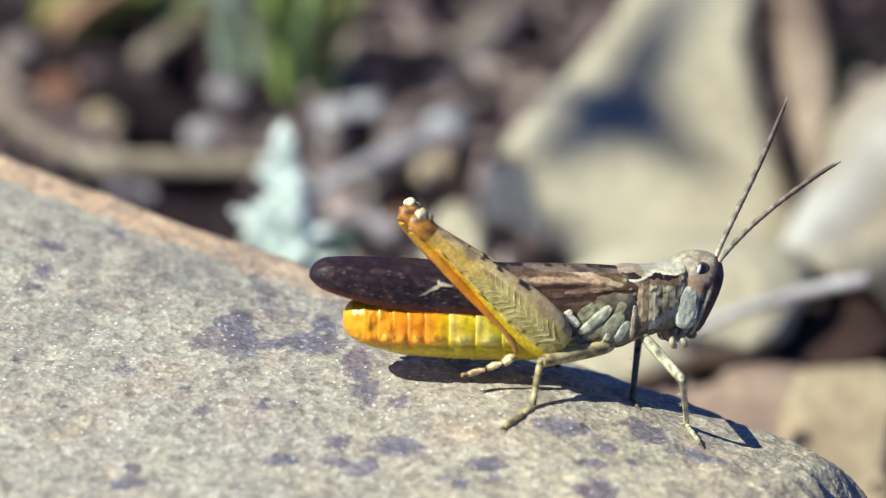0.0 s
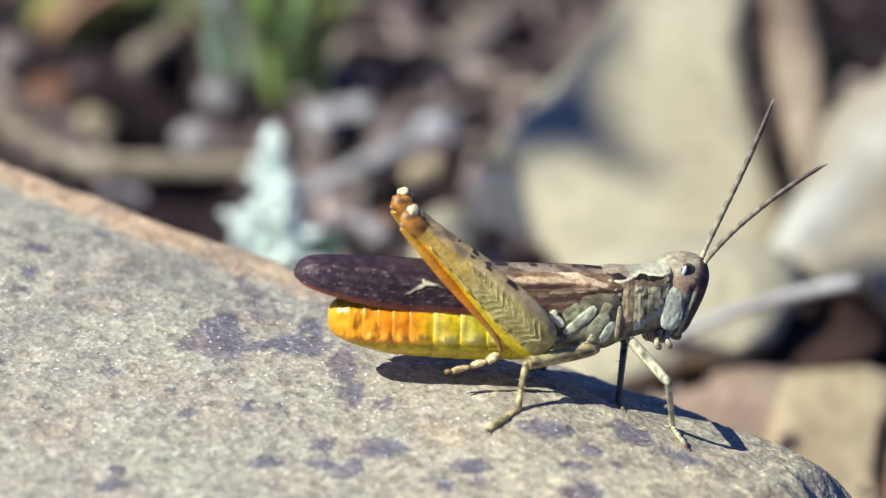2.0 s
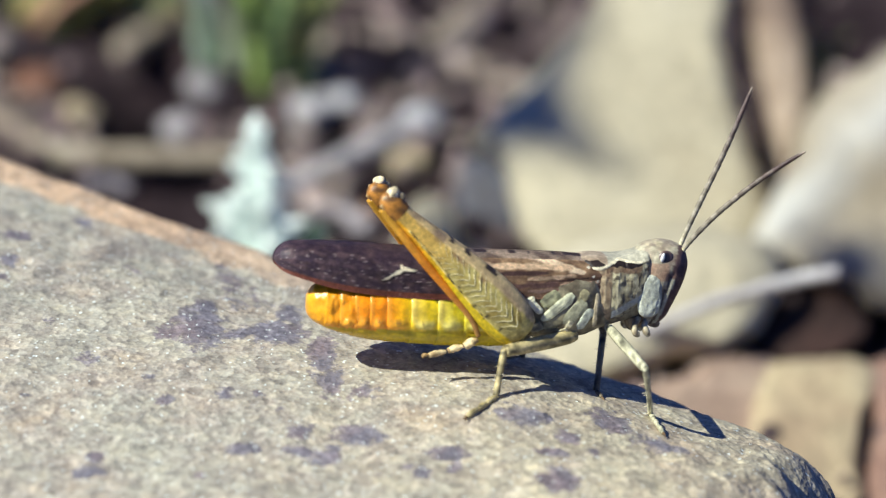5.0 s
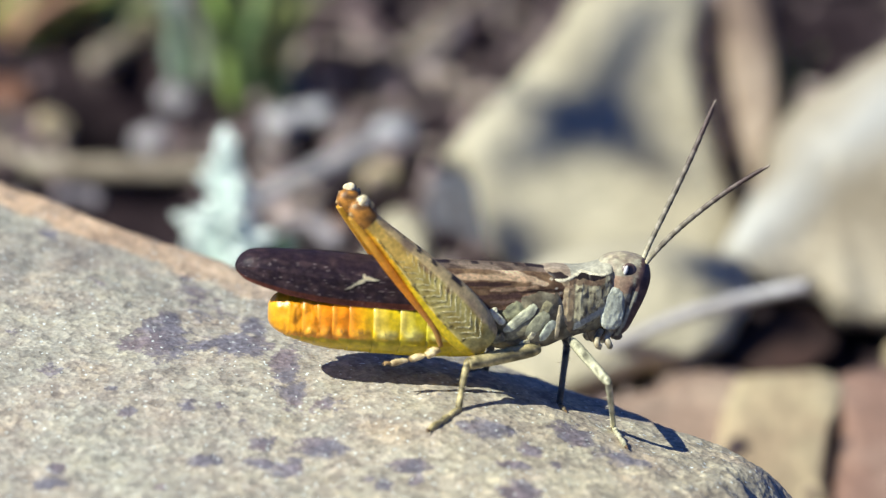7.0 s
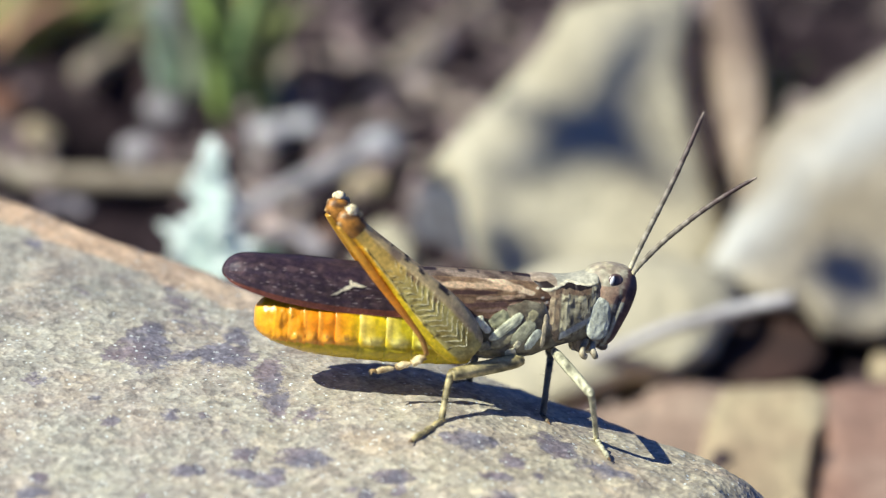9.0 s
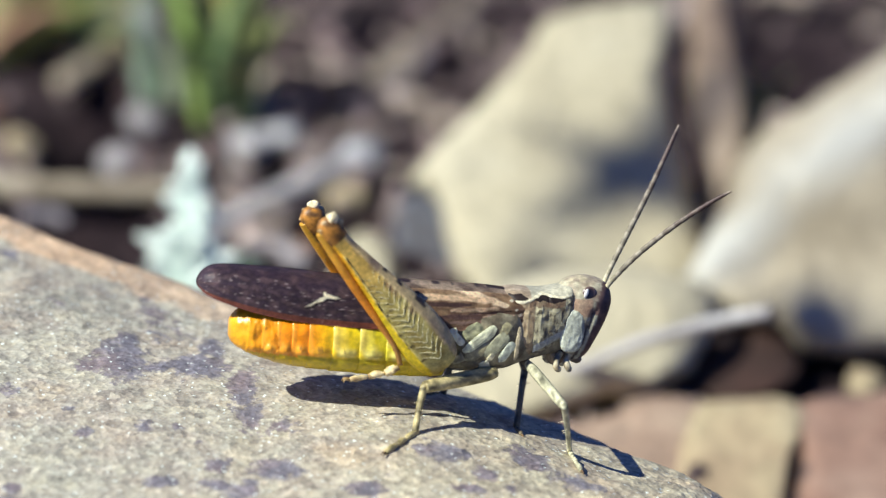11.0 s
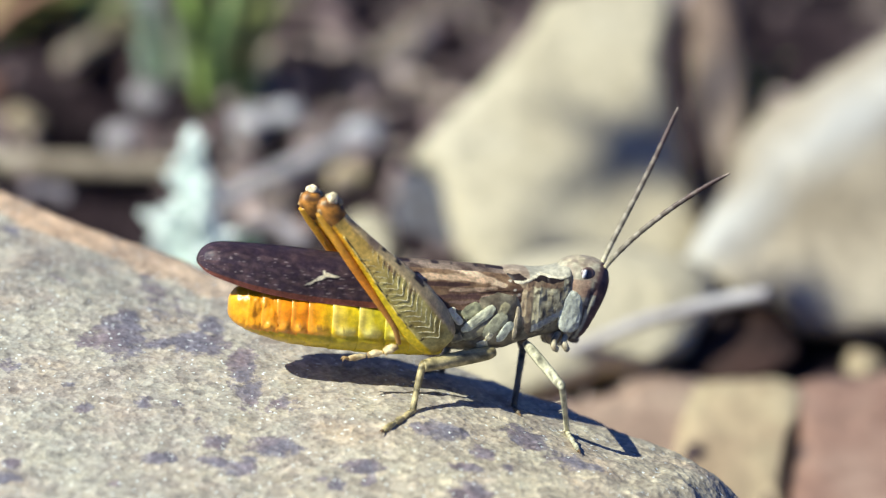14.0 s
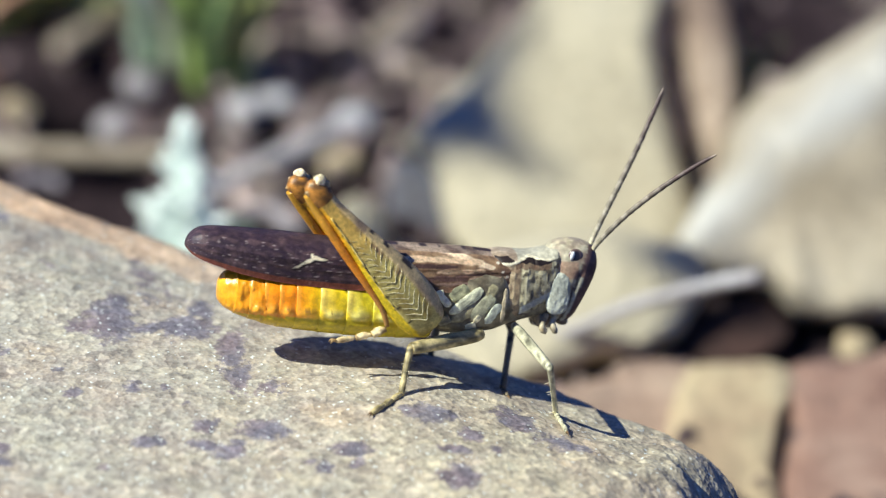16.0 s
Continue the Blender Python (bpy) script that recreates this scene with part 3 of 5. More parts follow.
def build_pronotum(body):
    """The saddle behind the head, with two pale keels edged in black."""
    rows = [(1.71, 2.81, 2.18, 0.7), (2.08, 2.90, 1.21, 1.05), (2.49, 2.92, 0.28, 1.22), (3.16, 2.90, 0.19, 1.24), (3.62, 2.95, 0.46, 1.16), (4.08, 3.06, 0.82, 1.08), (4.38, 3.19, 1.05, 1.0), (4.50, 3.22, 1.21, 0.92)]
    bm = loft_x(rows, 200, 170, 3.2)

    line = [(1.5, 2.40), (2.05, 2.44), (2.45, 2.47), (2.73, 2.55), (3.0, 2.70), (3.29, 2.81), (3.65, 2.74), (4.0, 2.71), (4.6, 2.80)]

    def keel(x):
        for (x0, z0), (x1, z1) in zip(line, line[1:]):
            if x <= x1:
                f = max(0.0, (x - x0) / (x1 - x0))
                return z0 + (z1 - z0) * f * f * (3 - 2 * f)
        return line[-1][1]

    def net(p):
        """Raised wrinkles on the shield's side: along, and across it."""
        if not (2.5 < p.x < 4.1 and 0.7 < p.z < 2.35):
            return 0.0
        bend = 0.07 * wob(p.x, p.y, p.z, 2.4, 3)
        across = max(math.exp(-(((p.x - x + bend) / 0.045) ** 2)) for x in (2.66, 3.22))
        along = max(math.exp(-(((p.z - z + bend) / 0.045) ** 2)) for z in (1.12, 1.42, 1.70, 1.96, 2.16)) * (0.5 + 0.5 * math.sin(p.x * 7.0 + 9.0 * p.z))
        return min(1.0, 0.85 * across + 0.8 * along)

    for v in bm.verts:
        p = v.co
        if abs(p.y) > 0.55:
            k = 0.05 * math.exp(-(((p.z - keel(p.x)) / 0.07) ** 2))
            for x in (2.97, 3.50):
                k -= (0.01 + 0.02 * wob(p.x, p.y, p.z, 3.0)) * math.exp(-(((p.x - x) / 0.05) ** 2)) * (1 if p.z < keel(p.x) else 0)
            k += 0.03 * wob(p.x, p.y, p.z, 4.0) + 0.012 * wob(p.x, p.y, p.z, 9.0) + 0.014 * net(p)
            v.co.y *= 1 + k

    def colour(p):
        z = keel(p.x)
        c = blend((0.41, 0.385, 0.265), (0.22, 0.19, 0.125), 0.36 + 1.6 * wob(p.x, p.y, p.z, 3.4))
        c = blend(c, (0.62, 0.60, 0.45), 0.4 * net(p))
        if wob(p.x, p.y, p.z, 5.5, 8) > 0.30:  # small dark specks
            c = blend(c, (0.06, 0.045, 0.035), 0.7)
        if p.x < 2.95:  # rust-brown hind border
            c = blend(c, (0.34, 0.23, 0.15), 0.55)
            if p.x < 2.49 and p.z < 1.75:
                c = blend(c, (0.42, 0.38, 0.30), 0.5 + 2 * wob(p.x, p.y, p.z, 5.0))
        low = 0.44 + (p.x - 3.04) * 0.54
        if p.x > 3.00 and 0.05 < p.z - low < 0.36:
            c = blend(c, (0.44, 0.48, 0.48), 0.8)
        if p.z > z:
            c = blend((0.42, 0.35, 0.28), (0.28, 0.22, 0.17), 0.35 + 1.6 * wob(p.x, p.y, p.z, 2.4))
            if p.x > 2.81:
                c = blend(c, (0.42, 0.44, 0.38), 0.7)
        if abs(p.y) > 0.5 and 1.9 < p.x < 4.2:
            up, rag = p.z - z, 0.03 * wob(p.x, p.y, p.z, 5.0)
            if abs(up) < 0.05 + rag:
                c = (0.60, 0.57, 0.45)
            elif p.x < 2.7 and 0.0 < up < 0.30 * min(1.0, (2.75 - p.x) / 0.35) + rag:
                c = (0.022, 0.014, 0.013)
            elif p.x > 2.72:
                deep = 0.26 * min(1.0, (p.x - 2.72) / 0.45) * min(1.0, 0.35 + (4.25 - p.x) / 0.8) + rag
                if 0.0 < -up < deep:
                    c = (0.018, 0.012, 0.011)
                elif 0.0 < -up < deep + 0.22:
                    c = blend(c, (0.13, 0.075, 0.05), 0.75)
        return c

    return part("pronotum", tinted(bm, colour), CUTICLE, body, "olive-grey neck shield with pale keels edged in black")


STREAKS = [  # along the wing: x, z, x, z, half width, tone
    (-2.11, 3.05, -0.01, 2.83, 0.13, (0.84, 0.67, 0.53)),
    (-0.01, 2.83, 1.71, 2.31, 0.14, (0.92, 0.75, 0.55)),
    (-2.54, 2.55, 1.21, 2.50, 0.13, (0.78, 0.58, 0.40)),
    (-1.74, 2.26, 0.30, 2.31, 0.09, (0.09, 0.05, 0.045)),
    (-0.48, 2.06, 1.33, 2.20, 0.09, (0.74, 0.54, 0.37)),
    (0.30, 1.96, 1.95, 2.12, 0.05, (0.07, 0.04, 0.035)),
    (-1.38, 1.74, 0.66, 1.86, 0.13, (0.20, 0.115, 0.10)),
    (0.86, 1.86, 2.40, 1.97, 0.08, (0.70, 0.50, 0.35)),
    (-0.46, 1.57, 1.81, 1.74, 0.08, (0.44, 0.29, 0.23)),
    (1.20, 1.66, 2.40, 1.77, 0.05, (0.08, 0.045, 0.04)),
]


def build_wing(body, side):
    """A leathery folded forewing: dark behind, streaked with tan in front."""
    # x, top, bottom, half width
    rows = [(2.86, 2.58, 1.99, 0.98), (2.35, 2.79, 1.45, 1.2), (1.20, 2.92, 1.39, 1.34), (-0.63, 2.97, 1.24, 1.40), (-2.91, 3.01, 1.18, 1.40), (-5.18, 3.10, 1.21, 1.36),
            (-6.99, 3.22, 1.36, 1.28), (-8.34, 3.26, 1.58, 1.12), (-9.24, 3.26, 1.81, 0.94), (-9.80, 3.21, 1.98, 0.78), (-10.14, 3.04, 2.13, 0.58), (-10.32, 2.82, 2.29, 0.36), (-10.42, 2.60, 2.46, 0.05)]
    bm = bmesh.new()
    layer = bm.verts.layers.float_color.new("tint")
    length, across = 260, 60
    grid = []
    for i, (x, top, low, half) in enumerate(smooth_row(rows, length)):
        line = []
        for k in range(across):
            v = k / (across - 1)
            a = v * math.pi / 2
            y = 0.04 + half * min(1.0, math.sin(min(a * 1.7, math.pi / 2))) ** 0.8 - (0.28 if x < -4.73 else 0.28 - 0.30 * min(1.0, (x - -4.73) / 2.2)) * half * max(0.0, v - 0.6)
            z = top + (low - top) * (v**1.35)
            # raised long veins
            y += (0.010 if x < -3.37 else 0.012) * (0.5 + 0.5 * math.cos(v * 2 * math.pi * 7)) ** 3 * min(1.0, 4 * v)
            line.append(bm.verts.new((x, side * y, z)))
        grid.append(line)
    for a, b in zip(grid, grid[1:]):
        for k in range(across - 1):
            bm.faces.new((a[k], a[k + 1], b[k + 1], b[k]))
    fleck = [(-6.3, 1.91, 0.02), (-5.85, 2.15, 0.055), (-5.5, 2.38, 0.075), (-5.02, 2.34, 0.03), (-5.45, 2.40, 0.06), (-5.58, 2.50, 0.03)]
    for i, line in enumerate(grid):
        for k, vert in enumerate(line):
            v, x = k / (across - 1), vert.co.x
            dark = blend((0.048, 0.030, 0.048), (0.105, 0.066, 0.078), 0.3 + 1.4 * wob(x, 0, v * 4, 2.6))
            # cross veins show as pale specks
            speck = wob(x, v * 9, 0, 4.6, 3)
            if speck > 0.46 and v > 0.32:
                dark = blend(dark, (0.36, 0.30, 0.31), (speck - 0.46) * 9.0)
            if v > 0.9:
                dark = blend(dark, (0.19, 0.055, 0.03), 0.8)
            # streaks run together towards the wing's root
            z = vert.co.z + 0.02 * wob(x, v * 6, 4, 2.2)
            front = blend((0.39, 0.255, 0.15), (0.22, 0.13, 0.085), 0.5 + (v - 0.45) * 1.2 + 1.4 * wob(x, v * 5, 7, 2.0))
            for x0, z0, x1, z1, half, tone in STREAKS:
                g = min(1.0, max(0.0, (x - x0) / (x1 - x0)))
                reach = math.hypot(x - x0 - g * (x1 - x0), z - z0 - g * (z1 - z0)) / (half * (1.0 + 0.9 * wob(x, v * 4, x0, 2.6)))
                front = blend(front, tone, 2.2 * (1.0 - reach))
            if v < 0.2:
                front = blend((0.43, 0.33, 0.26), (0.17, 0.115, 0.09), 0.36 + 2.4 * wob(x, v * 3, 2, 1.9))
            if v < 0.07 and wob(x, 0, 9, 2.4) > 0.08:
                front = (0.06, 0.038, 0.036)
            for px, pz in ((2.17, 2.17), (2.35, 1.99), (1.98, 2.51), (2.08, 1.83)):
                if math.hypot(x - px, vert.co.z - pz) < 0.055:
                    front = (0.85, 0.80, 0.68)
            f = (x - -2.91 + 0.7 * wob(x, v * 5, 0, 0.6)) / 2.2 + 0.35
            c = blend(dark, front, f)
            if -6.5 < x < -4.7:  # a ragged white fleck, black beneath
                for (x0, z0, r0), (x1, z1, r1) in zip(fleck, fleck[1:]):
                    for drop in (0.09, 0.0):
                        g = min(1.0, max(0.0, ((x - x0) * (x1 - x0) + (vert.co.z + drop - z0) * (z1 - z0)) / ((x1 - x0) ** 2 + (z1 - z0) ** 2)))
                        far = math.hypot(x - x0 - g * (x1 - x0), vert.co.z + drop - z0 - g * (z1 - z0))
                        if far < (r0 + g * (r1 - r0)) * (1.15 + 0.9 * wob(x, v * 12, 5, 6.0)):
                            c = (0.84, 0.78, 0.62) if drop == 0.0 else blend(c, (0.015, 0.01, 0.014), 0.9 if sum(c) < 1.0 else 0.0)
            vert[layer] = (*c, 1.0)
    bmesh.ops.solidify(bm, geom=bm.faces[:], thickness=0.035)
    return part("forewing", bm, WING, body, "folded brown forewing, dark behind and tan-streaked in front")


def build_abdomen(body):
    """Telescoping rings, orange at the tip and yellow-green in front."""
    cuts = [-8.97, -8.3, -7.75, -7.19, -6.60, -5.93, -4.98, -3.92, -2.86, -1.8, -0.52]
    shape = [(-9.02, 0.91, 0.55, 0.2), (-8.93, 1.20, 0.28, 0.46), (-8.66, 1.48, 0.03, 0.74), (-8.12, 1.58, -0.22, 1.02), (-7.22, 1.60, -0.47, 1.22), (-6.58, 1.60, -0.59, 1.32), (-4.96, 1.60, -0.72, 1.42), (-2.96, 1.59, -0.81, 1.45), (-0.52, 1.66, -0.77, 1.45)]
    fine = smooth_row(shape, 240)

    def at(x):
        i = min(range(len(fine)), key=lambda j: abs(fine[j][0] - x))
        return fine[i][1:]

    for n, (a, b) in enumerate(zip(cuts, cuts[1:])):
        rows = []
        for k in range(21):
            f = k / 20
            x = a - (0.10 if n else 0.0) + (b - a + (0.10 if n else 0.0)) * f
            top, low, half = at(x)
            mid, high = (top + low) / 2, (top - low) / 2
            # each ring's hind lip overlaps the next one towards the tip
            g = 1.0 + (0.016 * math.exp(-((f - 0.10) / 0.09) ** 2) - 0.018 * f * f + 0.012 * math.sin(math.pi * f)) * (1 if n else 0.4)
            rows.append((x, mid + high * g, mid - high * g, half * g))
        if n == 0:
            rows = [(rows[0][0] - 0.03, (rows[0][1] + rows[0][2]) / 2 + 0.12, (rows[0][1] + rows[0][2]) / 2 - 0.12, 0.1)] + rows
        bm = loft_x(rows, 64, 0, 2.7)
        fold = 0.17
        for v in bm.verts:
            p = v.co
            g = (p.x - a) / (b - a)
            swell = 0.12 * math.exp(-(((p.z - fold - 0.02) / 0.16) ** 2) - ((g - 0.42) / 0.3) ** 2) if n > 1 else 0.0
            v.co.y *= 1 + swell - 0.05 * math.exp(-(((p.z - fold + 0.24) / 0.06) ** 2)) + 0.03 * wob(p.x, p.y, p.z, 3.0)
            if n < 3:  # crumpled skin towards the tip
                v.co.y *= 1 + (0.13 - 0.02 * n) * wob(p.x, p.y, 0.7 * p.z, 3.2, 6) + 0.05 * wob(p.x, p.y, p.z, 7.0, 2)

        def colour(p, a=a, b=b, n=n):
            f = (p.x - -8.34) / (-2.46 - -8.34)
            c = blend((0.92, 0.40, 0.01), (0.94, 0.29, 0.003), 3.6 * f + 0.2)
            c = blend(c, (0.86, 0.58, 0.006), (f - 0.40) * 6.0)
            c = blend(c, (0.62, 0.58, 0.03), (f - 0.62) * 3.0)
            g = (p.x - a) / (b - a)
            if p.z < fold - 0.22:  # olive-yellow belly
                c = blend((0.76, 0.46, 0.012), (0.58, 0.45, 0.015), f * 1.6)
            elif n > 1:
                # a fleshy pale bump low on each ring, a pale hind border
                bump = 1.25 - math.hypot((g - 0.42) / 0.36, (p.z - fold - 0.02) / 0.20)
                c = blend(c, (0.95, 0.52, 0.06) if n < 6 else (0.86, 0.78, 0.30), min(0.38 if n < 6 else 0.55, 1.5 * bump))
                if g < 0.11:
                    c = blend(c, (0.94, 0.62, 0.12), 0.15)
                if n > 3 and math.hypot((g - 0.36) / 0.10, (p.z - fold - 0.10) / 0.06) < 1:
                    c = blend(c, (0.22, 0.12, 0.03), 0.8)
                if n > 5 and 0.35 < g < 0.9 and p.z > 0.81:
                    c = blend(c, (0.13, 0.12, 0.02), 0.3 + 1.6 * wob(p.x, p.y, p.z, 4.0))
                if n > 5 and g < 0.5 and p.z > 0.40:
                    c = blend(c, (0.75, 0.72, 0.36), 0.25 * max(0.0, 1.0 - 1.7 * g))
            return c

        part("abdomen_ring", tinted(bm, colour), GLOSSY, body, "glossy orange ring of the abdomen" if n < 5 else "glossy yellow-green ring of the abdomen")
    # the end plate at the tip
    bm = ball((-8.28, 0, 0.82), (0.50, 0.80, 0.50), (0, 20, 0), 4)
    part("tip_plate", tinted(bm, lambda p: blend((0.90, 0.52, 0.03), (0.85, 0.40, 0.01), 0.5 + 2 * wob(p.x, p.y, p.z, 2.0))), GLOSSY, body, "amber end plate of the abdomen")


def build_hind_leg(body, hip, side):
    """Thigh with herringbone ribs, knee, folded shin with spines, and foot; the hip is the origin."""
    stations = [(0.35, 0.45, -0.5, 0.28), (0.1, 0.75, -0.82, 0.46), (-0.6, 1.0, -1.02, 0.58), (-1.7, 1.06, -1.0, 0.62), (-2.9, 0.93, -0.84, 0.56), (-4.2, 0.72, -0.62, 0.44), (-5.5, 0.52, -0.46, 0.34), (-6.4, 0.42, -0.40, 0.31), (-6.8, 0.47, -0.44, 0.36), (-7.2, 0.50, -0.42, 0.38), (-7.52, 0.34, -0.30, 0.28), (-7.66, 0.12, -0.1, 0.1)]
    bm = loft_x(stations, 56, 140, 2.5)
    for v in bm.verts:  # keels along the thigh
        p = v.co
        if -6.6 < p.x < -0.2:
            z = p.z / (1.05 if p.x > -2.5 else max(0.4, 1.05 - 0.15 * (-2.5 - p.x)))
            v.co.y *= 1 + 0.10 * math.exp(-(((abs(z) - 0.55) / 0.10) ** 2))

    def colour(p):
        high = 1.05 if p.x > -2.0 else max(0.42, 1.05 - 0.145 * (-2.0 - p.x))
        z = p.z / high
        c = blend((0.43, 0.375, 0.14), (0.30, 0.235, 0.07), 0.3 + 1.6 * wob(p.x, p.y, p.z, 2.2))
        c = blend(c, (0.58, 0.39, 0.10), (-3.4 - p.x) / 1.6)
        if z < -0.60:
            c = blend((0.56, 0.43, 0.015), (0.66, 0.36, 0.025), (-3.0 - p.x) / 2.5)
        elif z > 0.48:
            c = blend(blend((0.48, 0.39, 0.23), (0.60, 0.44, 0.20), -p.x / 7), (0.28, 0.20, 0.13), 0.25 + 1.7 * wob(p.x, p.y, p.z, 1.8))
            if wob(p.x, 0, 0, 2.6, side) > 0.36 and z > 0.76:
                c = blend(c, (0.035, 0.022, 0.022), 0.9)
        elif z > 0.25 and p.x < -2.2:
            c = blend(c, (0.27, 0.18, 0.10), 0.4 + 1.8 * wob(p.x, p.y, p.z, 1.6, 2))
        if abs(z + 0.57) < 0.09 and -5.6 < p.x < -0.6 and (p.x * 1.35 + 0.5 * wob(p.x, 0, 5, 0.8)) % 1.0 < 0.17:
            c = (0.03, 0.022, 0.015)
        if z > 0.80 and -6.4 < p.x < -0.8 and wob(p.x, p.y, 3, 1.9) > 0.30:
            c = (0.04, 0.028, 0.022)
        if p.x < -6.6:
            c = blend((0.40, 0.18, 0.035), (0.13, 0.065, 0.025), 0.4 + 2.0 * wob(p.x, p.y, p.z, 3.0))
        return c

    leg = part("hind_leg", tinted(bm, colour), CUTICLE, body, "olive hind thigh with herringbone ribs and yellow lower edge")
    leg.location = Vector(hip) * MM
    # herringbone ribs on the outer face, their points towards the hip
    for k in range(15):
        x = -0.30 - 0.295 * k
        high = 0.55 if x > -2.2 else max(0.22, 0.55 - 0.09 * (-2.2 - x))
        y = side * (0.605 if x > -2.4 else max(0.36, 0.605 - 0.105 * (-2.4 - x)))
        bm = tube([(x - 0.50, y * 0.985, high), (x - 0.26, y * 1.005, high * 0.45), (x + 0.02, y * 1.008, 0.0), (x - 0.20, y * 1.005, -high * 0.38), (x - 0.46, y * 0.985, -high * 0.98)], [0.004, 0.013, 0.016, 0.013, 0.004], 6, 12)
        part("rib", tinted(bm, lambda p: blend((0.66, 0.64, 0.45), (0.56, 0.49, 0.26), (-2.8 - p.x) / 2.0)), CUTICLE, leg, "" if k else "pale herringbone rib")
    # a pale bead along the yellow edge
    bm = tube([(-0.5, side * 0.505, -0.63), (-1.8, side * 0.56, -0.64), (-3.2, side * 0.485, -0.54), (-4.6, side * 0.38, -0.37), (-6.0, side * 0.30, -0.25)], [0.02, 0.035, 0.035, 0.035, 0.03], 6, 24)
    part("edge_bead", tinted(bm, lambda p: (0.72, 0.60, 0.22) if wob(p.x, 0, 0, 2.2, side + 4) < 0.1 else (0.06, 0.045, 0.025)), CUTICLE, leg, "pale bead along the yellow edge")
    # pale knobs of the knee
    for x, z, r, tone in ((-7.44, 0.36, 0.21, (0.84, 0.74, 0.52)), (-7.15, 0.5, 0.12, (0.50, 0.42, 0.28)), (-7.5, -0.02, 0.13, (0.44, 0.33, 0.20)), (-7.36, -0.28, 0.12, (0.40, 0.27, 0.13))):
        bm = ball((0, 0, 0), (1, 1, 1), (0, 0, 0), 3)
        for v in bm.verts:
            p = v.co
            v.co = Vector((x, side * 0.12, z)) + p * (1 + 0.35 * wob(p.x, p.y, p.z, 1.6, x + z)) * r * (1.0 if abs(p.y) < 0.3 else 1.25)
        part("knee_lobe", tinted(bm, lambda p, tone=tone: blend(tone, tuple(0.5 * c for c in tone), 0.2 + 2 * wob(p.x, p.y, p.z, 5.0))), CUTICLE, leg, "pale knee lobe")
    # shin, folded under the thigh
    bm = tube([(-7.25, 0, -0.30), (-6.6, 0, -0.46), (-4.6, side * 0.06, -0.72), (-2.8, side * 0.16, -0.90), (-1.7, side * 0.16, -1.04), (-0.95, side * 0.06, -1.34)], [0.24, 0.20, 0.19, 0.15, 0.12, 0.10], 12, 30)
    shin = part("shin", tinted(bm, lambda p: blend(blend((0.66, 0.33, 0.03), (0.66, 0.22, 0.012), (p.x + 6.6) / 2.2), (0.38, 0.19, 0.05), (p.x + 3.4) / 1.8)), GLOSSY, leg, "glossy orange-red shin folded under the thigh")
    for k in range(9):
        x = -5.6 + 0.5 * k
        z = -0.60 + (x + 5.6) * -0.115
        y = side * (0.1 if k % 2 else -0.1)
        bm = tube([(x, y, z), (x + 0.06, 1.5 * y, z - 0.08), (x + 0.12, 2.0 * y, z - 0.16)], [0.035, 0.022, 0.006], 5, 5)
        part("spine", tinted(bm, lambda p: (0.32, 0.17, 0.05)), CUTICLE, shin, "" if k else "small dark spine")
    # foot of three joints with claws
    for a, b, r in (((-0.86, -1.45), (-1.08, -2.0), 0.155), ((-1.12, -2.04), (-1.43, -2.58), 0.12), ((-1.46, -2.63), (-1.86, -3.22), 0.105)):
        bm = tube([(a[0], 0, a[1]), ((a[0] + b[0]) / 2 - 0.03, 0, (a[1] + b[1]) / 2), (b[0], 0, b[1])], [r * 0.62, r * 1.2, r * 0.95], 10, 10, None, 1.0, 0.3)
        part("foot_joint", tinted(bm, lambda p: blend((0.72, 0.60, 0.36), (0.34, 0.24, 0.12), 0.35 + 2.2 * wob(p.x, p.y, p.z, 3.6))), CUTICLE, leg, "pale foot joint")
    for y in (-0.1, 0.1):
        bm = tube([(-1.86, y * 0.4, -3.2), (-2.03, y, -3.34), (-2.0, y * 1.4, -3.47)], [0.06, 0.05, 0.015], 6, 6)
        part("claw", tinted(bm, lambda p: (0.25, 0.17, 0.08)), CUTICLE, leg)
    return leg


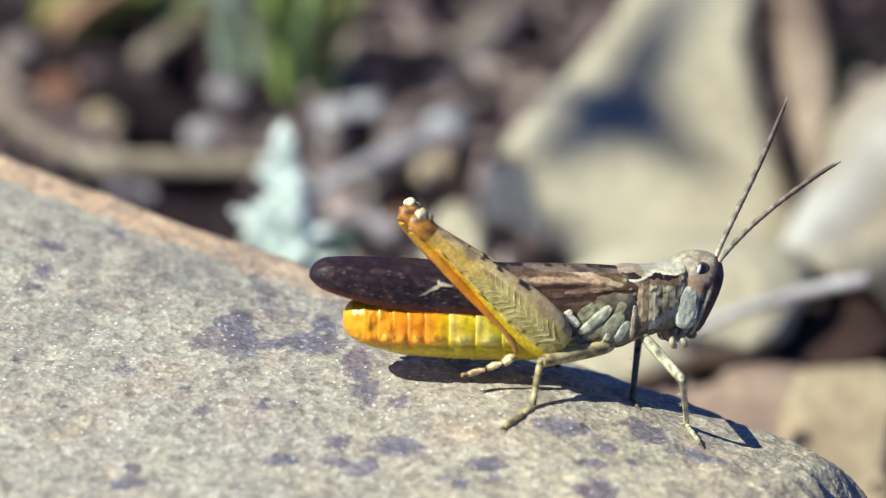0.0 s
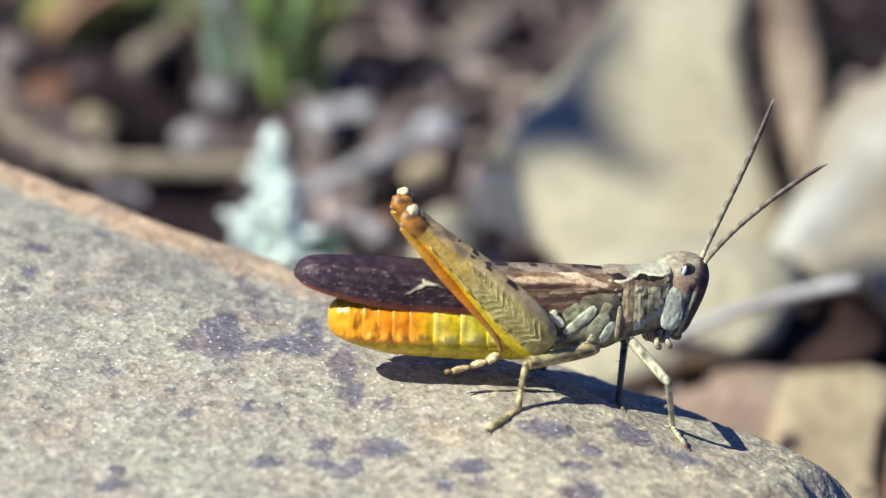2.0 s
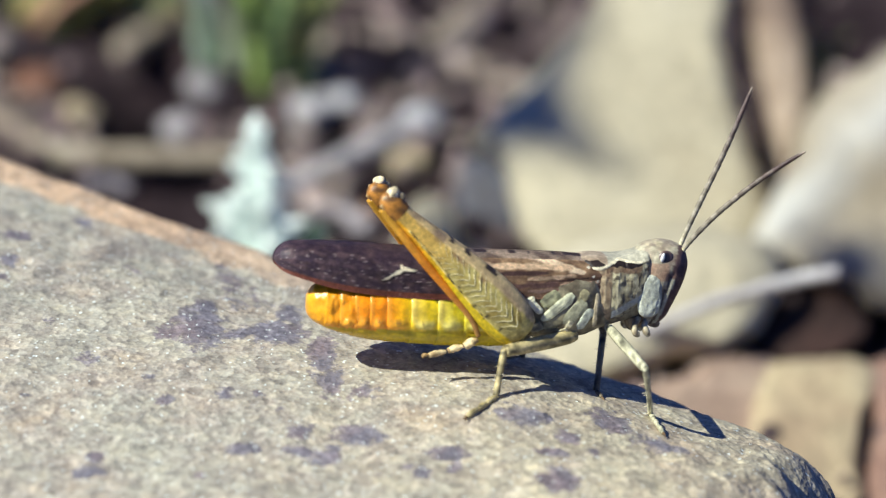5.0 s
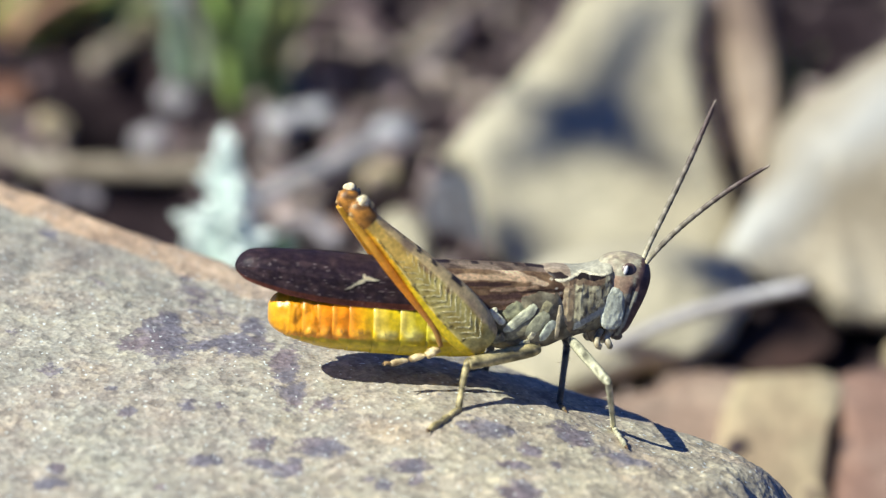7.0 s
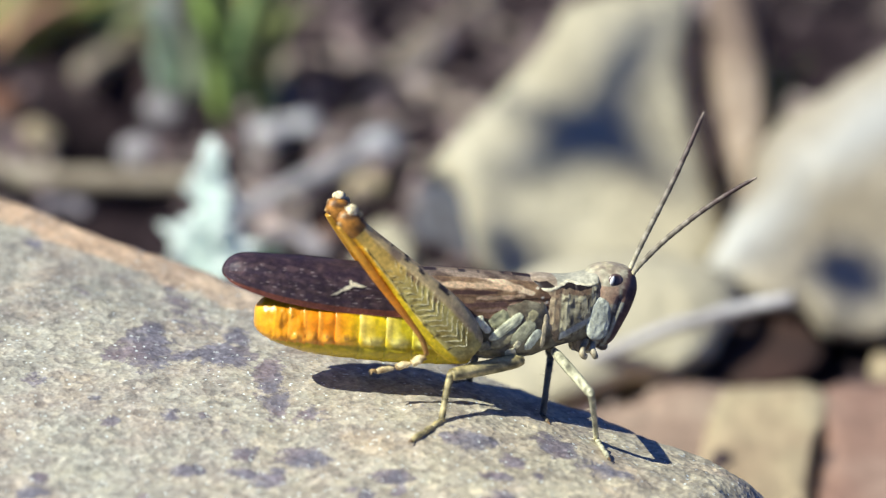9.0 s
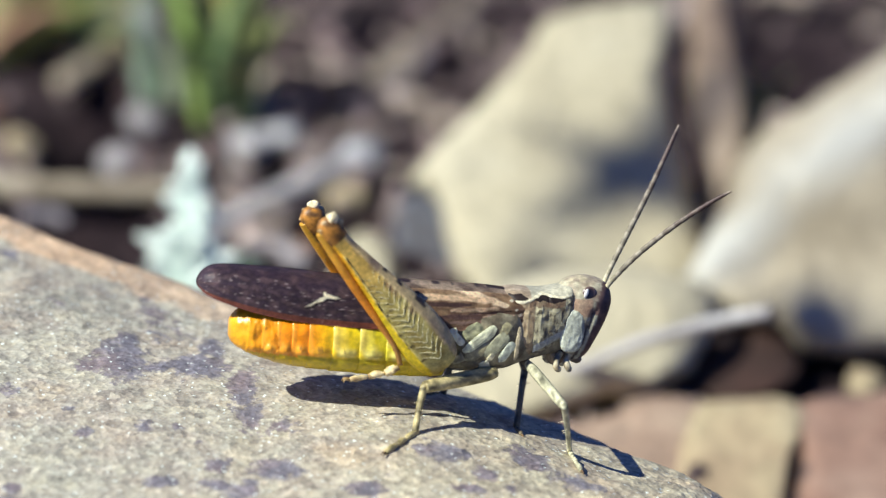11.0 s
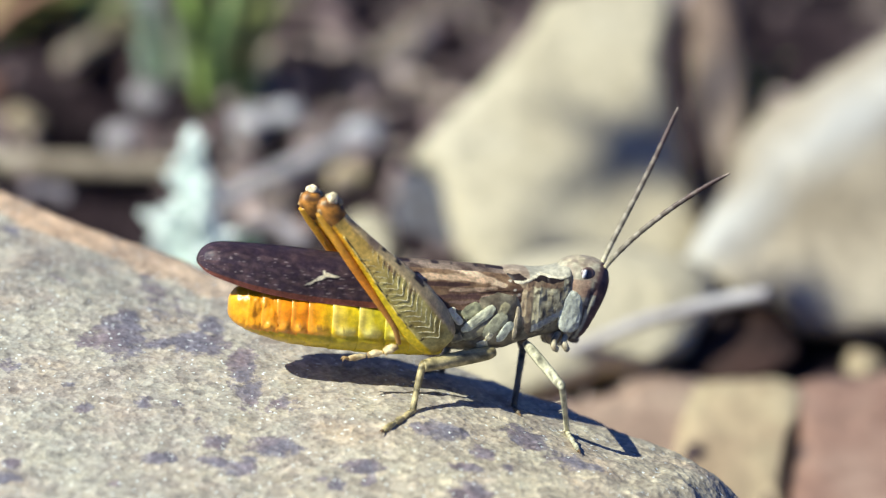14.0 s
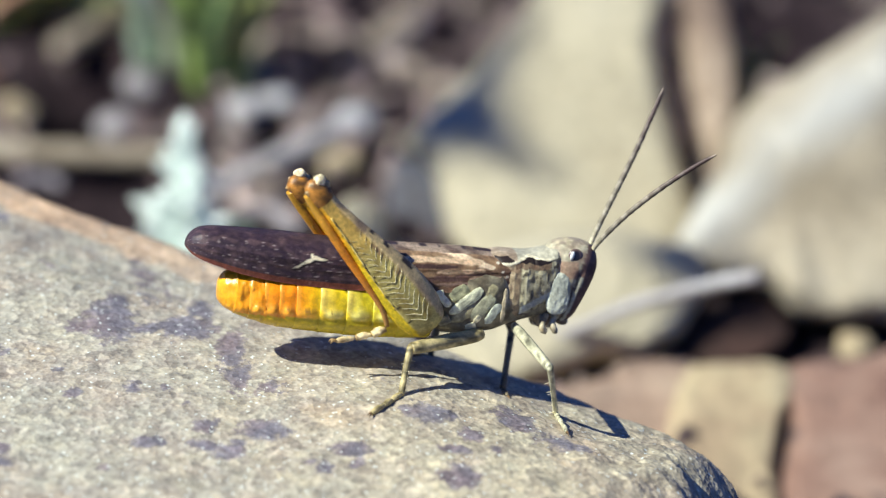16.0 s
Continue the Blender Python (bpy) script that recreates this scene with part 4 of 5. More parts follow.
def build_leg(body, name, joints, radii, tone, label):
    """A slim walking leg: thigh, shin and foot along its joints."""
    coxa, knee, ankle, toe = (Vector(j) for j in joints)
    tint = lambda p: blend(tone, tuple(0.2 * c for c in tone), 0.26 + 1.3 * wob(p.x, p.y, p.z, 3.2) + 1.5 * wob(p.x, p.y, p.z, 6.5))
    bm = tube([coxa, coxa.lerp(knee, 0.12), coxa.lerp(knee, 0.5), coxa.lerp(knee, 0.9), knee], [radii[0] * 0.8, radii[0] * 1.1, radii[0] * 1.15, radii[0], radii[0] * 0.9], 10, 16)
    leg = part(name, tinted(bm, tint), CUTICLE, body, label)
    bow = (knee - coxa).normalized() * 0.04
    bm = tube([knee - (ankle - knee).normalized() * 0.08, knee.lerp(ankle, 0.15) + bow, knee.lerp(ankle, 0.6) + bow, ankle], [radii[1] * 1.1, radii[1], radii[1] * 0.85, radii[1] * 0.9], 8, 14)
    part("shin", tinted(bm, tint), CUTICLE, leg)
    for a, b in ((0.0, 0.32), (0.34, 0.6), (0.62, 1.0)):
        bm = tube([ankle.lerp(toe, a), ankle.lerp(toe, (a + b) / 2) + Vector((0, 0, 0.03)), ankle.lerp(toe, b)], [radii[2] * 0.8, radii[2] * 1.1, radii[2] * 0.75], 8, 8)
        part("foot_joint", tinted(bm, tint), CUTICLE, leg)
    bm = bmesh.new()
    rng = random.Random(5)
    for k in range(16):  # fine pale bristles along the shin
        at = knee.lerp(ankle, 0.2 + 0.75 * k / 15)
        out = Vector((rng.uniform(-1, 1), rng.uniform(-0.6, 0.6), -0.25)).normalized() * rng.uniform(0.2, 0.34)
        tube([at, at + out * 0.5, at + out], [0.02, 0.014, 0.006], 4, 4, bm)
    part("bristles", tinted(bm, lambda p: (0.62, 0.58, 0.46)), CUTICLE, leg, "fine pale bristles")
    way = (toe - ankle).normalized()
    for s in (-1, 1):
        bm = tube([toe, toe + way * 0.14 + Vector((0, s * 0.1, 0.05)), toe + way * 0.22 + Vector((0, s * 0.16, -0.05))], [0.05, 0.04, 0.012], 5, 5)
        part("claw", tinted(bm, lambda p: (0.14, 0.09, 0.05)), CUTICLE, leg)
    return leg


def build_insect():
    body = thing("grasshopper", "grey-brown grasshopper with orange-yellow abdomen standing on the stone", "grasshopper", STAND)
    thorax = build_thorax(body)
    build_plates(thorax, [
        (0.44, 1.27, 0.42, 0.27, 30, (0.30, 0.31, 0.22), 0.0), (0.74, 0.97, 0.80, 0.20, 40, (0.60, 0.63, 0.52), 0.09), (-0.17, 1.0, 0.40, 0.13, -43, (0.88, 0.88, 0.76), 0.05), (-0.36, 1.25, 0.17, 0.12, 10, (0.88, 0.88, 0.76), 0.06),
        (0.70, 0.40, 0.55, 0.24, 32, (0.30, 0.28, 0.20), 0.0), (1.43, 0.75, 0.64, 0.25, 53, (0.37, 0.38, 0.30), 0.03), (1.87, 0.50, 0.47, 0.18, 60, (0.48, 0.53, 0.51), 0.06), (1.03, -0.07, 0.21, 0.17, 20, (0.74, 0.72, 0.58), 0.12),
        (1.25, 0.27, 0.17, 0.11, 60, (0.66, 0.64, 0.52), 0.10), (-0.05, 0.12, 0.27, 0.19, 30, (0.38, 0.36, 0.28), 0.0), (2.28, 0.87, 0.68, 0.08, 86, (0.50, 0.44, 0.34), 0.05), (1.73, 1.36, 0.32, 0.22, 60, (0.31, 0.29, 0.20), 0.0)])
    build_pronotum(body)
    head = build_head(body)
    legs = {}
    legs["far_antenna"] = build_antenna(head, [(5.92, 0.35, 2.88), (6.36, 0.60, 3.81), (7.10, 1.00, 5.18), (8.04, 1.50, 6.93), (8.78, 1.90, 8.47), (9.17, 2.10, 9.31)])
    legs["near_antenna"] = build_antenna(head, [(5.83, -0.35, 2.87), (6.15, -0.60, 3.50), (7.02, -1.10, 4.68), (8.18, -1.70, 5.91), (9.34, -2.30, 6.95), (10.05, -2.70, 7.51)])
    build_abdomen(body)
    build_wing(body, -1)
    build_wing(body, 1)
    legs["near"] = build_hind_leg(body, (-0.84, -1.75, 0.18), -1)
    legs["far"] = build_hind_leg(body, (-0.84, 1.75, 0.18), 1)
    tone = (0.50, 0.43, 0.23)
    legs["mid"] = build_leg(body, "middle_leg", [(1.54, -1.10, -0.11), (-1.55, -2.30, -0.50), (-1.97, -2.87, -2.22), (-3.39, -4.27, -2.70)], (0.26, 0.15, 0.125), tone, "slim speckled middle leg")
    legs["fore"] = build_leg(body, "front_leg", [(2.86, -0.90, 0.21), (3.62, -4.30, -0.84), (4.53, -1.87, -3.15), (4.47, -4.16, -3.41)], (0.185, 0.13, 0.10), (0.50, 0.50, 0.38), "slim pale front leg")
    # The far legs' shade beside the body is put into their darker tones.
    legs["fore_far"] = build_leg(body, "front_leg", [(3.13, 0.90, -0.01), (3.51, 2.30, -0.51), (2.66, -0.32, -2.55), (2.71, -1.07, -2.63)], (0.2, 0.15, 0.1), (0.20, 0.17, 0.12), "slim shaded front leg")
    legs["mid_far"] = build_leg(body, "middle_leg", [(1.55, 1.00, -0.25), (0.45, 2.20, -0.48), (0.39, 3.16, -1.87), (-0.37, 2.42, -1.71)], (0.2, 0.15, 0.1), (0.25, 0.22, 0.15), "slim shaded middle leg")
    return body, legs


insect, insect_legs = build_insect()
# ---- rocks behind ----
MAROON_EARTH = earthy("maroon_earth", ((0.3, (0.026, 0.012, 0.009)), (0.5, (0.048, 0.021, 0.015)), (0.7, (0.07, 0.034, 0.025))), 200.0, 1500.0)
# Dark blue-grey that stands in for shade in the gap by the boulder.
SHADED_GREY = earthy("shaded_grey", ((0.3, (0.065, 0.065, 0.08)), (0.5, (0.10, 0.10, 0.12)), (0.7, (0.14, 0.14, 0.165))), 200.0, 1500.0)
PEBBLE_BROWN = earthy("brown_pebble", ((0.3, (0.16, 0.12, 0.115)), (0.5, (0.25, 0.20, 0.185)), (0.7, (0.33, 0.27, 0.24))), 300.0, 1500.0)
PALE_PEBBLE = earthy("pale_pebble", ((0.3, (0.44, 0.43, 0.46)), (0.5, (0.54, 0.53, 0.56)), (0.7, (0.63, 0.63, 0.65))), 300.0, 1500.0)
DUSTY_ROCK = earthy("dusty_rock", ((0.34, (0.22, 0.14, 0.10)), (0.5, (0.36, 0.25, 0.185)), (0.68, (0.50, 0.38, 0.28))), 110.0, 1500.0)
SANDY_ROCK = earthy("sandy_rock", ((0.3, (0.27, 0.22, 0.15)), (0.5, (0.395, 0.33, 0.235)), (0.7, (0.50, 0.435, 0.32))), 90.0, 1500.0, crust=(0.53, 0.525, 0.49))
PINK_ROCK = earthy("pink_rock", ((0.34, (0.15, 0.10, 0.08)), (0.5, (0.30, 0.22, 0.16)), (0.66, (0.46, 0.36, 0.27))), 230.0, 1500.0)


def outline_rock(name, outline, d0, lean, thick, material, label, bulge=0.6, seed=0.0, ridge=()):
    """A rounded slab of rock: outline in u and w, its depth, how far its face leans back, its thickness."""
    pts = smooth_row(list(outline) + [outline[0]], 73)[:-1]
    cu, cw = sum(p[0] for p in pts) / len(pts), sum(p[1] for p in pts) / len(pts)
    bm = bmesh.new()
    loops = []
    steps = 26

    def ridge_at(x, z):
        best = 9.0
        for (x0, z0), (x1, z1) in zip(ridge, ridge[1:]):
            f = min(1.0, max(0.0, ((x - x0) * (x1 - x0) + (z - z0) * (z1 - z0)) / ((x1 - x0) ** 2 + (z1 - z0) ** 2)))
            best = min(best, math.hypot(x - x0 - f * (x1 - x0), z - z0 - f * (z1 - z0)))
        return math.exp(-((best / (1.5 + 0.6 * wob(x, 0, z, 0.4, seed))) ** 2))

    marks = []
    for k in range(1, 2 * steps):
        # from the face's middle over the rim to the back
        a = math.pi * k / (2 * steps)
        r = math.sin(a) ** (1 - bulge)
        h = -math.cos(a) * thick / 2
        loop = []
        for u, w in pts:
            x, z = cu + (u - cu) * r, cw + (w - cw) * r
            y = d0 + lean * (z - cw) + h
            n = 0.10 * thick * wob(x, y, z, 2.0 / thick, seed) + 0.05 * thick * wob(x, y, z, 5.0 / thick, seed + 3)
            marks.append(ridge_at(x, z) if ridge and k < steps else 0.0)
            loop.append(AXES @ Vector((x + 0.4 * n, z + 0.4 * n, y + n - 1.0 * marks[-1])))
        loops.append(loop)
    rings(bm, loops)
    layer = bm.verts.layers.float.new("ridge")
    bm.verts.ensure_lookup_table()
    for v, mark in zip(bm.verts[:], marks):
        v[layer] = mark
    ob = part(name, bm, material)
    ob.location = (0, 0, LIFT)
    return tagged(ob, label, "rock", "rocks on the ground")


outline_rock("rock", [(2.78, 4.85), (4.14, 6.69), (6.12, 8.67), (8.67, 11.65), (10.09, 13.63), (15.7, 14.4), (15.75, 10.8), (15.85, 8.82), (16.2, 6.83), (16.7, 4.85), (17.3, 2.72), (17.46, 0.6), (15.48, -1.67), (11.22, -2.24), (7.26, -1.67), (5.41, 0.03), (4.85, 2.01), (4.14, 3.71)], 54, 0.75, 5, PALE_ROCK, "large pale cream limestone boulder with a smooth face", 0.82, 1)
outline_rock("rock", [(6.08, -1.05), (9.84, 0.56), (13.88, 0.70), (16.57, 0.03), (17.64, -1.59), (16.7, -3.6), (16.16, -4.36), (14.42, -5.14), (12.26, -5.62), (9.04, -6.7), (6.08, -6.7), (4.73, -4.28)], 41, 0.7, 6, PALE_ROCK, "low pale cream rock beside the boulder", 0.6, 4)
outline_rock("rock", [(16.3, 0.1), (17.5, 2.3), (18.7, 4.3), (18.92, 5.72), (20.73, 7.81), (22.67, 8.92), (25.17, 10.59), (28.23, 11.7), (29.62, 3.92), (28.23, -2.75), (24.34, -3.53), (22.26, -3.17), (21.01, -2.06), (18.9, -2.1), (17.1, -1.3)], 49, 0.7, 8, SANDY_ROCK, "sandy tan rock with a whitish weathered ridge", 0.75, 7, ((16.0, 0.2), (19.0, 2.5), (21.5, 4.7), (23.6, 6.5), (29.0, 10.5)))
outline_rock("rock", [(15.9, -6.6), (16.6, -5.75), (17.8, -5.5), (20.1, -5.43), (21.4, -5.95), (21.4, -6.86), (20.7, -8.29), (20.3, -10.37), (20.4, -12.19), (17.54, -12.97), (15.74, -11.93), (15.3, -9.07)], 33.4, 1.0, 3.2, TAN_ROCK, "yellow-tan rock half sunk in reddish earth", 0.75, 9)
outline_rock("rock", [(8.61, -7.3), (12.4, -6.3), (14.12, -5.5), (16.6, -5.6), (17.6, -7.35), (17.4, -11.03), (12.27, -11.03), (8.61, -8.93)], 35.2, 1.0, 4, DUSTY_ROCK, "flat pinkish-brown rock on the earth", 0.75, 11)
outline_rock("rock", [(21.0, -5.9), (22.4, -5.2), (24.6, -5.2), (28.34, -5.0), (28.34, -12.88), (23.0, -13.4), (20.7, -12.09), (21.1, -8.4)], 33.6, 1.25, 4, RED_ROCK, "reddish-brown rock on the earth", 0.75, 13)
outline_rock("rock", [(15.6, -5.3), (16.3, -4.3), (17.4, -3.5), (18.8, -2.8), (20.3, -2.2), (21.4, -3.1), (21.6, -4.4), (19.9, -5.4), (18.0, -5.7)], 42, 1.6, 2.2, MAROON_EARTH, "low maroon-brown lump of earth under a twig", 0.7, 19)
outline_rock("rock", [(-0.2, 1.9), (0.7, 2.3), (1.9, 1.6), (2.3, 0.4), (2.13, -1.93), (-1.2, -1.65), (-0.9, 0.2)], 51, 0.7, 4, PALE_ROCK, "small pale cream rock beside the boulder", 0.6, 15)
# The gap's shade is put into this stone's colour.
outline_rock("rock", [(2.17, 4.31), (4.74, 4.31), (5.74, 2.31), (5.88, -0.83), (2.74, -1.11), (1.89, 1.17)], 57, 0.7, 3, SHADED_GREY, "stone behind the boulder, coloured dark bluish-grey for the gap's shade", 0.6, 16)
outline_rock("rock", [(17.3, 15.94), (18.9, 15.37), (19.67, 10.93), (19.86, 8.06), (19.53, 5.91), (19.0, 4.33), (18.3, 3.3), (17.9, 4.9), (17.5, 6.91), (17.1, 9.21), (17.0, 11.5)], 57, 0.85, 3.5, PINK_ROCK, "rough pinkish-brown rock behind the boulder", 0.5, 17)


# ---- twigs and stalks ----
def stick(name, points, radius, material, label, category="twig", taper=0.8, group=""):
    """A weathered stick along points in u, w, d."""
    pts = [AXES @ Vector(p) for p in points]
    bm = tube(pts, [radius * (1 - (1 - taper) * i / (len(pts) - 1)) for i in range(len(pts))], 12, 40, None, 1.0, 0.25)
    ob = part(name, bm, material)
    ob.location = (0, 0, LIFT)
    return tagged(ob, label, category, group)


stick("twig", [(9.15, -4.76, 38.0), (11.25, -4.04, 36.8), (13.72, -2.9, 35.0), (15.88, -2.23, 34.3), (18.08, -1.67, 33.6), (19.6, -1.43, 33.0)], 0.27, GREY_WOOD, "thin pale grey dry twig leaning over the rocks", taper=1.25)
stick("twig", [(-20.2, 5.2, 62.8), (-18.6, 4.55, 61.3), (-15.58, 4.35, 60.9), (-12.3, 4.25, 60.8), (-8.9, 4.30, 60.9)], 0.66, STRAW, "thick tan dry stalk lying on the earth", taper=0.95)
stick("twig", [(-26.5, 10.5, 73.5), (-24.61, 8.6, 70.0), (-22.9, 7.2, 67.0), (-21.42, 6.0, 64.5), (-19.0, 4.7, 61.5)], 0.7, BARK, "bent brown dry root on the earth", taper=0.8)
stick("twig", [(-7.0, 2.3, 56.6), (-5.74, 3.1, 58.3), (-2.4, 4.8, 61.5), (1.0, 6.5, 65.2)], 0.62, GREY_WOOD, "pale grey broken stick lying on the earth", taper=1.15)
stick("twig", [(0.3, 10.2, 73.6), (1.9, 11.70, 76.9), (3.6, 13.2, 80.0), (5.9, 15.3, 84.6)], 0.75, STRAW, "tan dry stalk lying on the earth")
stick("twig", [(-16.2, 10.3, 74.2), (-15.0, 11.1, 75.8), (-13.0, 12.5, 78.7), (-10.4, 14.2, 82.3)], 0.7, STRAW, "tan dry stalk lying on the earth", taper=1.2)
stick("twig", [(-6.6, 6.9, 66.8), (-5.2, 7.2, 67.4), (-3.4, 7.5, 68.0)], 0.75, GREY_WOOD, "short grey stick on the earth")
stick("twig", [(-6.03, 0.87, 53.6), (-4.07, 1.20, 54.5), (-2.2, 0.6, 53.0)], 0.8, LILAC_WOOD, "short lilac-grey stick on the earth")
stick("twig", [(-17.0, 2.9, 58.0), (-15.6, 3.0, 58.3), (-14.6, 2.6, 57.5)], 0.4, LILAC_WOOD, "short lilac-grey stick on the earth")
stick("twig", [(-5.4, 10.9, 75.4), (-5.6, 9.4, 72.3), (-5.7, 7.9, 69.2)], 0.8, PALE_STRAW, "pale tan dry stalk lying on the earth")
stick("twig", [(3.59, 12.74, 79.0), (2.00, 10.3, 73.9), (-0.72, 9.0, 71.1)], 0.4, LILAC_WOOD, "short lilac-grey stick on the earth")


# ---- pebbles ----
def pebble(u, w, d, size, material, label, seed):
    bm = bmesh.new()
    bmesh.ops.create_icosphere(bm, subdivisions=3, radius=1.0)
    for v in bm.verts:
        p = v.co.copy()
        v.co = p * (1 + 0.28 * wob(p.x, p.y, p.z, 1.1, seed) + 0.1 * wob(p.x, p.y, p.z, 2.7, seed))
        v.co = Vector((v.co.x * size, v.co.y * size * 0.9, v.co.z * size * 0.8))
    ob = part("pebble", bm, material)
    ob.location = V(u, w, d)
    return tagged(ob, label, "pebble", "pebbles on the earth")


for n, (u, w, d, size, material, label) in enumerate((
        (-11.41, 8.21, 68.7, 1.05, GREY_ROCK, "round grey pebble on dark earth"), (-12.38, 5.84, 63.7, 1.1, GREY_ROCK, "round grey pebble on dark earth"),
        (-17.81, 6.72, 65.6, 0.95, TAN_ROCK, "tan pebble on dark earth"), (-20.15, 8.21, 68.6, 1.5, RUST_CLOD, "rusty red clod on dark earth"),
        (-22.82, 10.61, 73.9, 1.3, PEBBLE_BROWN, "dull brown-grey pebble on dark earth"), (0.18, 6.25, 64.4, 1.15, PALE_PEBBLE, "round whitish pebble at the end of a stick"),
        (-0.41, 4.00, 59.8, 1.1, TAN_ROCK, "tan pebble on dark earth"), (2.35, 3.30, 58.2, 0.85, PEBBLE_BROWN, "dull brown-grey pebble on dark earth"),
        (-5.7, 6.7, 65.6, 0.95, PALE_PEBBLE, "round whitish pebble on dark earth"), (-3.9, 7.5, 67.4, 0.85, PALE_PEBBLE, "round whitish pebble on dark earth"),
        (-2.3, 6.3, 64.6, 1.1, PEBBLE_BROWN, "dull brown-grey pebble on dark earth"),
        (-6.1, 5.2, 62.4, 0.9, PEBBLE_BROWN, "dull brown-grey pebble on dark earth"),
        (-2.2, 1.5, 54.6, 0.75, RUST_CLOD, "rusty red clod on dark earth"),
        (24.8, -4.85, 41.3, 0.95, TAN_ROCK, "tan pebble under the sandy rock"))):
    pebble(u, w, d, size, material, label, n * 3.7)


HOLES = [(20.17, -4.57, 44.5, 4.0), (-14.28, 8.31, 69.9, 3.5), (-15.2, 6.9, 66.5, 2.2), (-13.0, 1.9, 56.1, 3.4), (-9.8, 6.6, 65.5, 1.3), (-4.24, 5.48, 63.8, 1.2), (-2.42, 2.76, 58.0, 1.6), (0.61, 3.5, 59.6, 1.1), (16.3, 10.0, 74.0, 2.4), (17.2, 6.0, 65.0, 2.2), (23.55, 11.45, 77.0, 3.6), (-21.6, 12.5, 78.8, 3.0), (-19.5, 9.2, 72.0, 2.4), (22.0, -10.0, 29.0, 6.5), (25.2, -3.8, 43.0, 3.5)]


def bare(u, d):
    """Dark hollows where no litter lies."""
    return any(math.hypot(u - a, (d - c) * 0.5) < r for a, _, c, r in HOLES)


def build_crumbs():
    """Soil crumbs and grit strewn over the earth behind the stone."""
    rng = random.Random(4)
    bm = bmesh.new()
    n = 0
    while n < 1500:
        d = rng.uniform(24, 100)
        u = rng.uniform(-24, 30) * (1 + d / 200)
        if bare(u, d) and rng.random() < 0.85:
            continue
        n += 1
        size = rng.choice((0.25, 0.35, 0.5, 0.5, 0.7, 0.95))
        w = ground_w(d) + 0.2 * size
        m = Matrix.LocRotScale(AXES @ Vector((u, w, d)), Euler([rng.uniform(0, 6.3) for _ in range(3)]), Vector((size * rng.uniform(0.7, 1.5), size, size * rng.uniform(0.5, 0.9))))
        bmesh.ops.create_icosphere(bm, subdivisions=1, radius=1.0, matrix=m)
    for v in bm.verts:
        v.co += Vector((wob(v.co.x, v.co.y, v.co.z, 2.0), wob(v.co.y, v.co.x, v.co.z, 2.0, 2), wob(v.co.z, v.co.y, v.co.x, 2.0, 4))) * 0.22
    ob = part("soil_crumbs", bm, CRUMBS)
    ob.location = (0, 0, LIFT)
    return tagged(ob, "brown and grey soil crumbs and grit strewn on the earth", "soil crumbs", kind="stuff")


def build_litter():
    """Broken stems, bark chips and dry leaf bits lying criss-cross."""
    rng = random.Random(12)
    bm = bmesh.new()
    n = 0
    while n < 520:
        d = rng.uniform(30, 100)
        u = rng.uniform(-24, 30) * (1 + d / 200)
        if bare(u, d):
            continue
        n += 1
        a, tilt = rng.uniform(0, 6.3), rng.uniform(-0.15, 0.35)
        way = Vector((math.cos(a), math.sin(a), tilt))
        centre = AXES @ Vector((u, ground_w(d), d)) + Vector((0, 0, 0.5))
        if n % 2:
            long, r = rng.uniform(1.2, 4.5), rng.uniform(0.12, 0.4)
            tube([centre - way * long / 2, centre + Vector((0, 0, 0.12)), centre + way * long / 2], [r, r * 1.1, r * 0.7], 6, 6, bm, 1.0, 0.3)
        else:
            long, r = rng.uniform(0.8, 2.2), rng.uniform(0.35, 0.9)
            tube([centre - way * long / 2, centre, centre + way * long / 2], [r * 0.4, r, r * 0.3], 7, 6, bm, 0.3, 0.4)
    ob = part("plant_litter", bm, LITTER)
    ob.location = (0, 0, LIFT)
    return tagged(ob, "grey and tan bits of dry stems and bark on the earth", "plant litter", kind="stuff")


build_crumbs()
build_litter()


# ---- plants ----
def build_hoary_plant():
    """A small upright shoot of woolly, silver-green leaflets."""
    base = Vector((-7.40, -4.29, 42.0))
    base.y = ground_w(42.0)
    top = Vector((-7.73, 5.80, 44.0))
    root = thing("hoary_shoot", "small upright shoot with woolly silver-green leaflets", "plant", V(*base))
    span = AXES @ (top - base)
    bm = tube([(0, 0, 0), span * 0.5 + Vector((0.3, 0, 0)), span], [0.3, 0.25, 0.12], 8, 16)
    part("stem", tinted(bm, lambda p: (0.42, 0.52, 0.42)), HOARY, root, "pale woolly stem")
    rng = random.Random(8)
    for k in range(64):
        f = 0.25 + 0.75 * (k / 63)
        centre = span * f
        wide = (3.3 * (1.0 - f) ** 0.85 + 0.1) * rng.uniform(0.8, 1.15)
        a = k * 2.4
        out = Vector((math.cos(a), math.sin(a), 0.55 + 0.5 * f))
        tip = centre + out * wide * rng.uniform(0.75, 1.15)
        mid = centre.lerp(tip, 0.55) + Vector((0, 0, 0.12))
        bm = tube([centre, mid, tip], [0.16, 0.62 * (1.3 - 0.95 * f), 0.10], 8, 8, None, 0.6)
        g = rng.uniform(0.85, 1.1)
        part("leaflet", tinted(bm, lambda p, g=g: (0.84 * g, 0.92 * g, 0.87 * g)), HOARY, root, "" if k else "woolly silver-green leaflet")
    return root


build_hoary_plant()


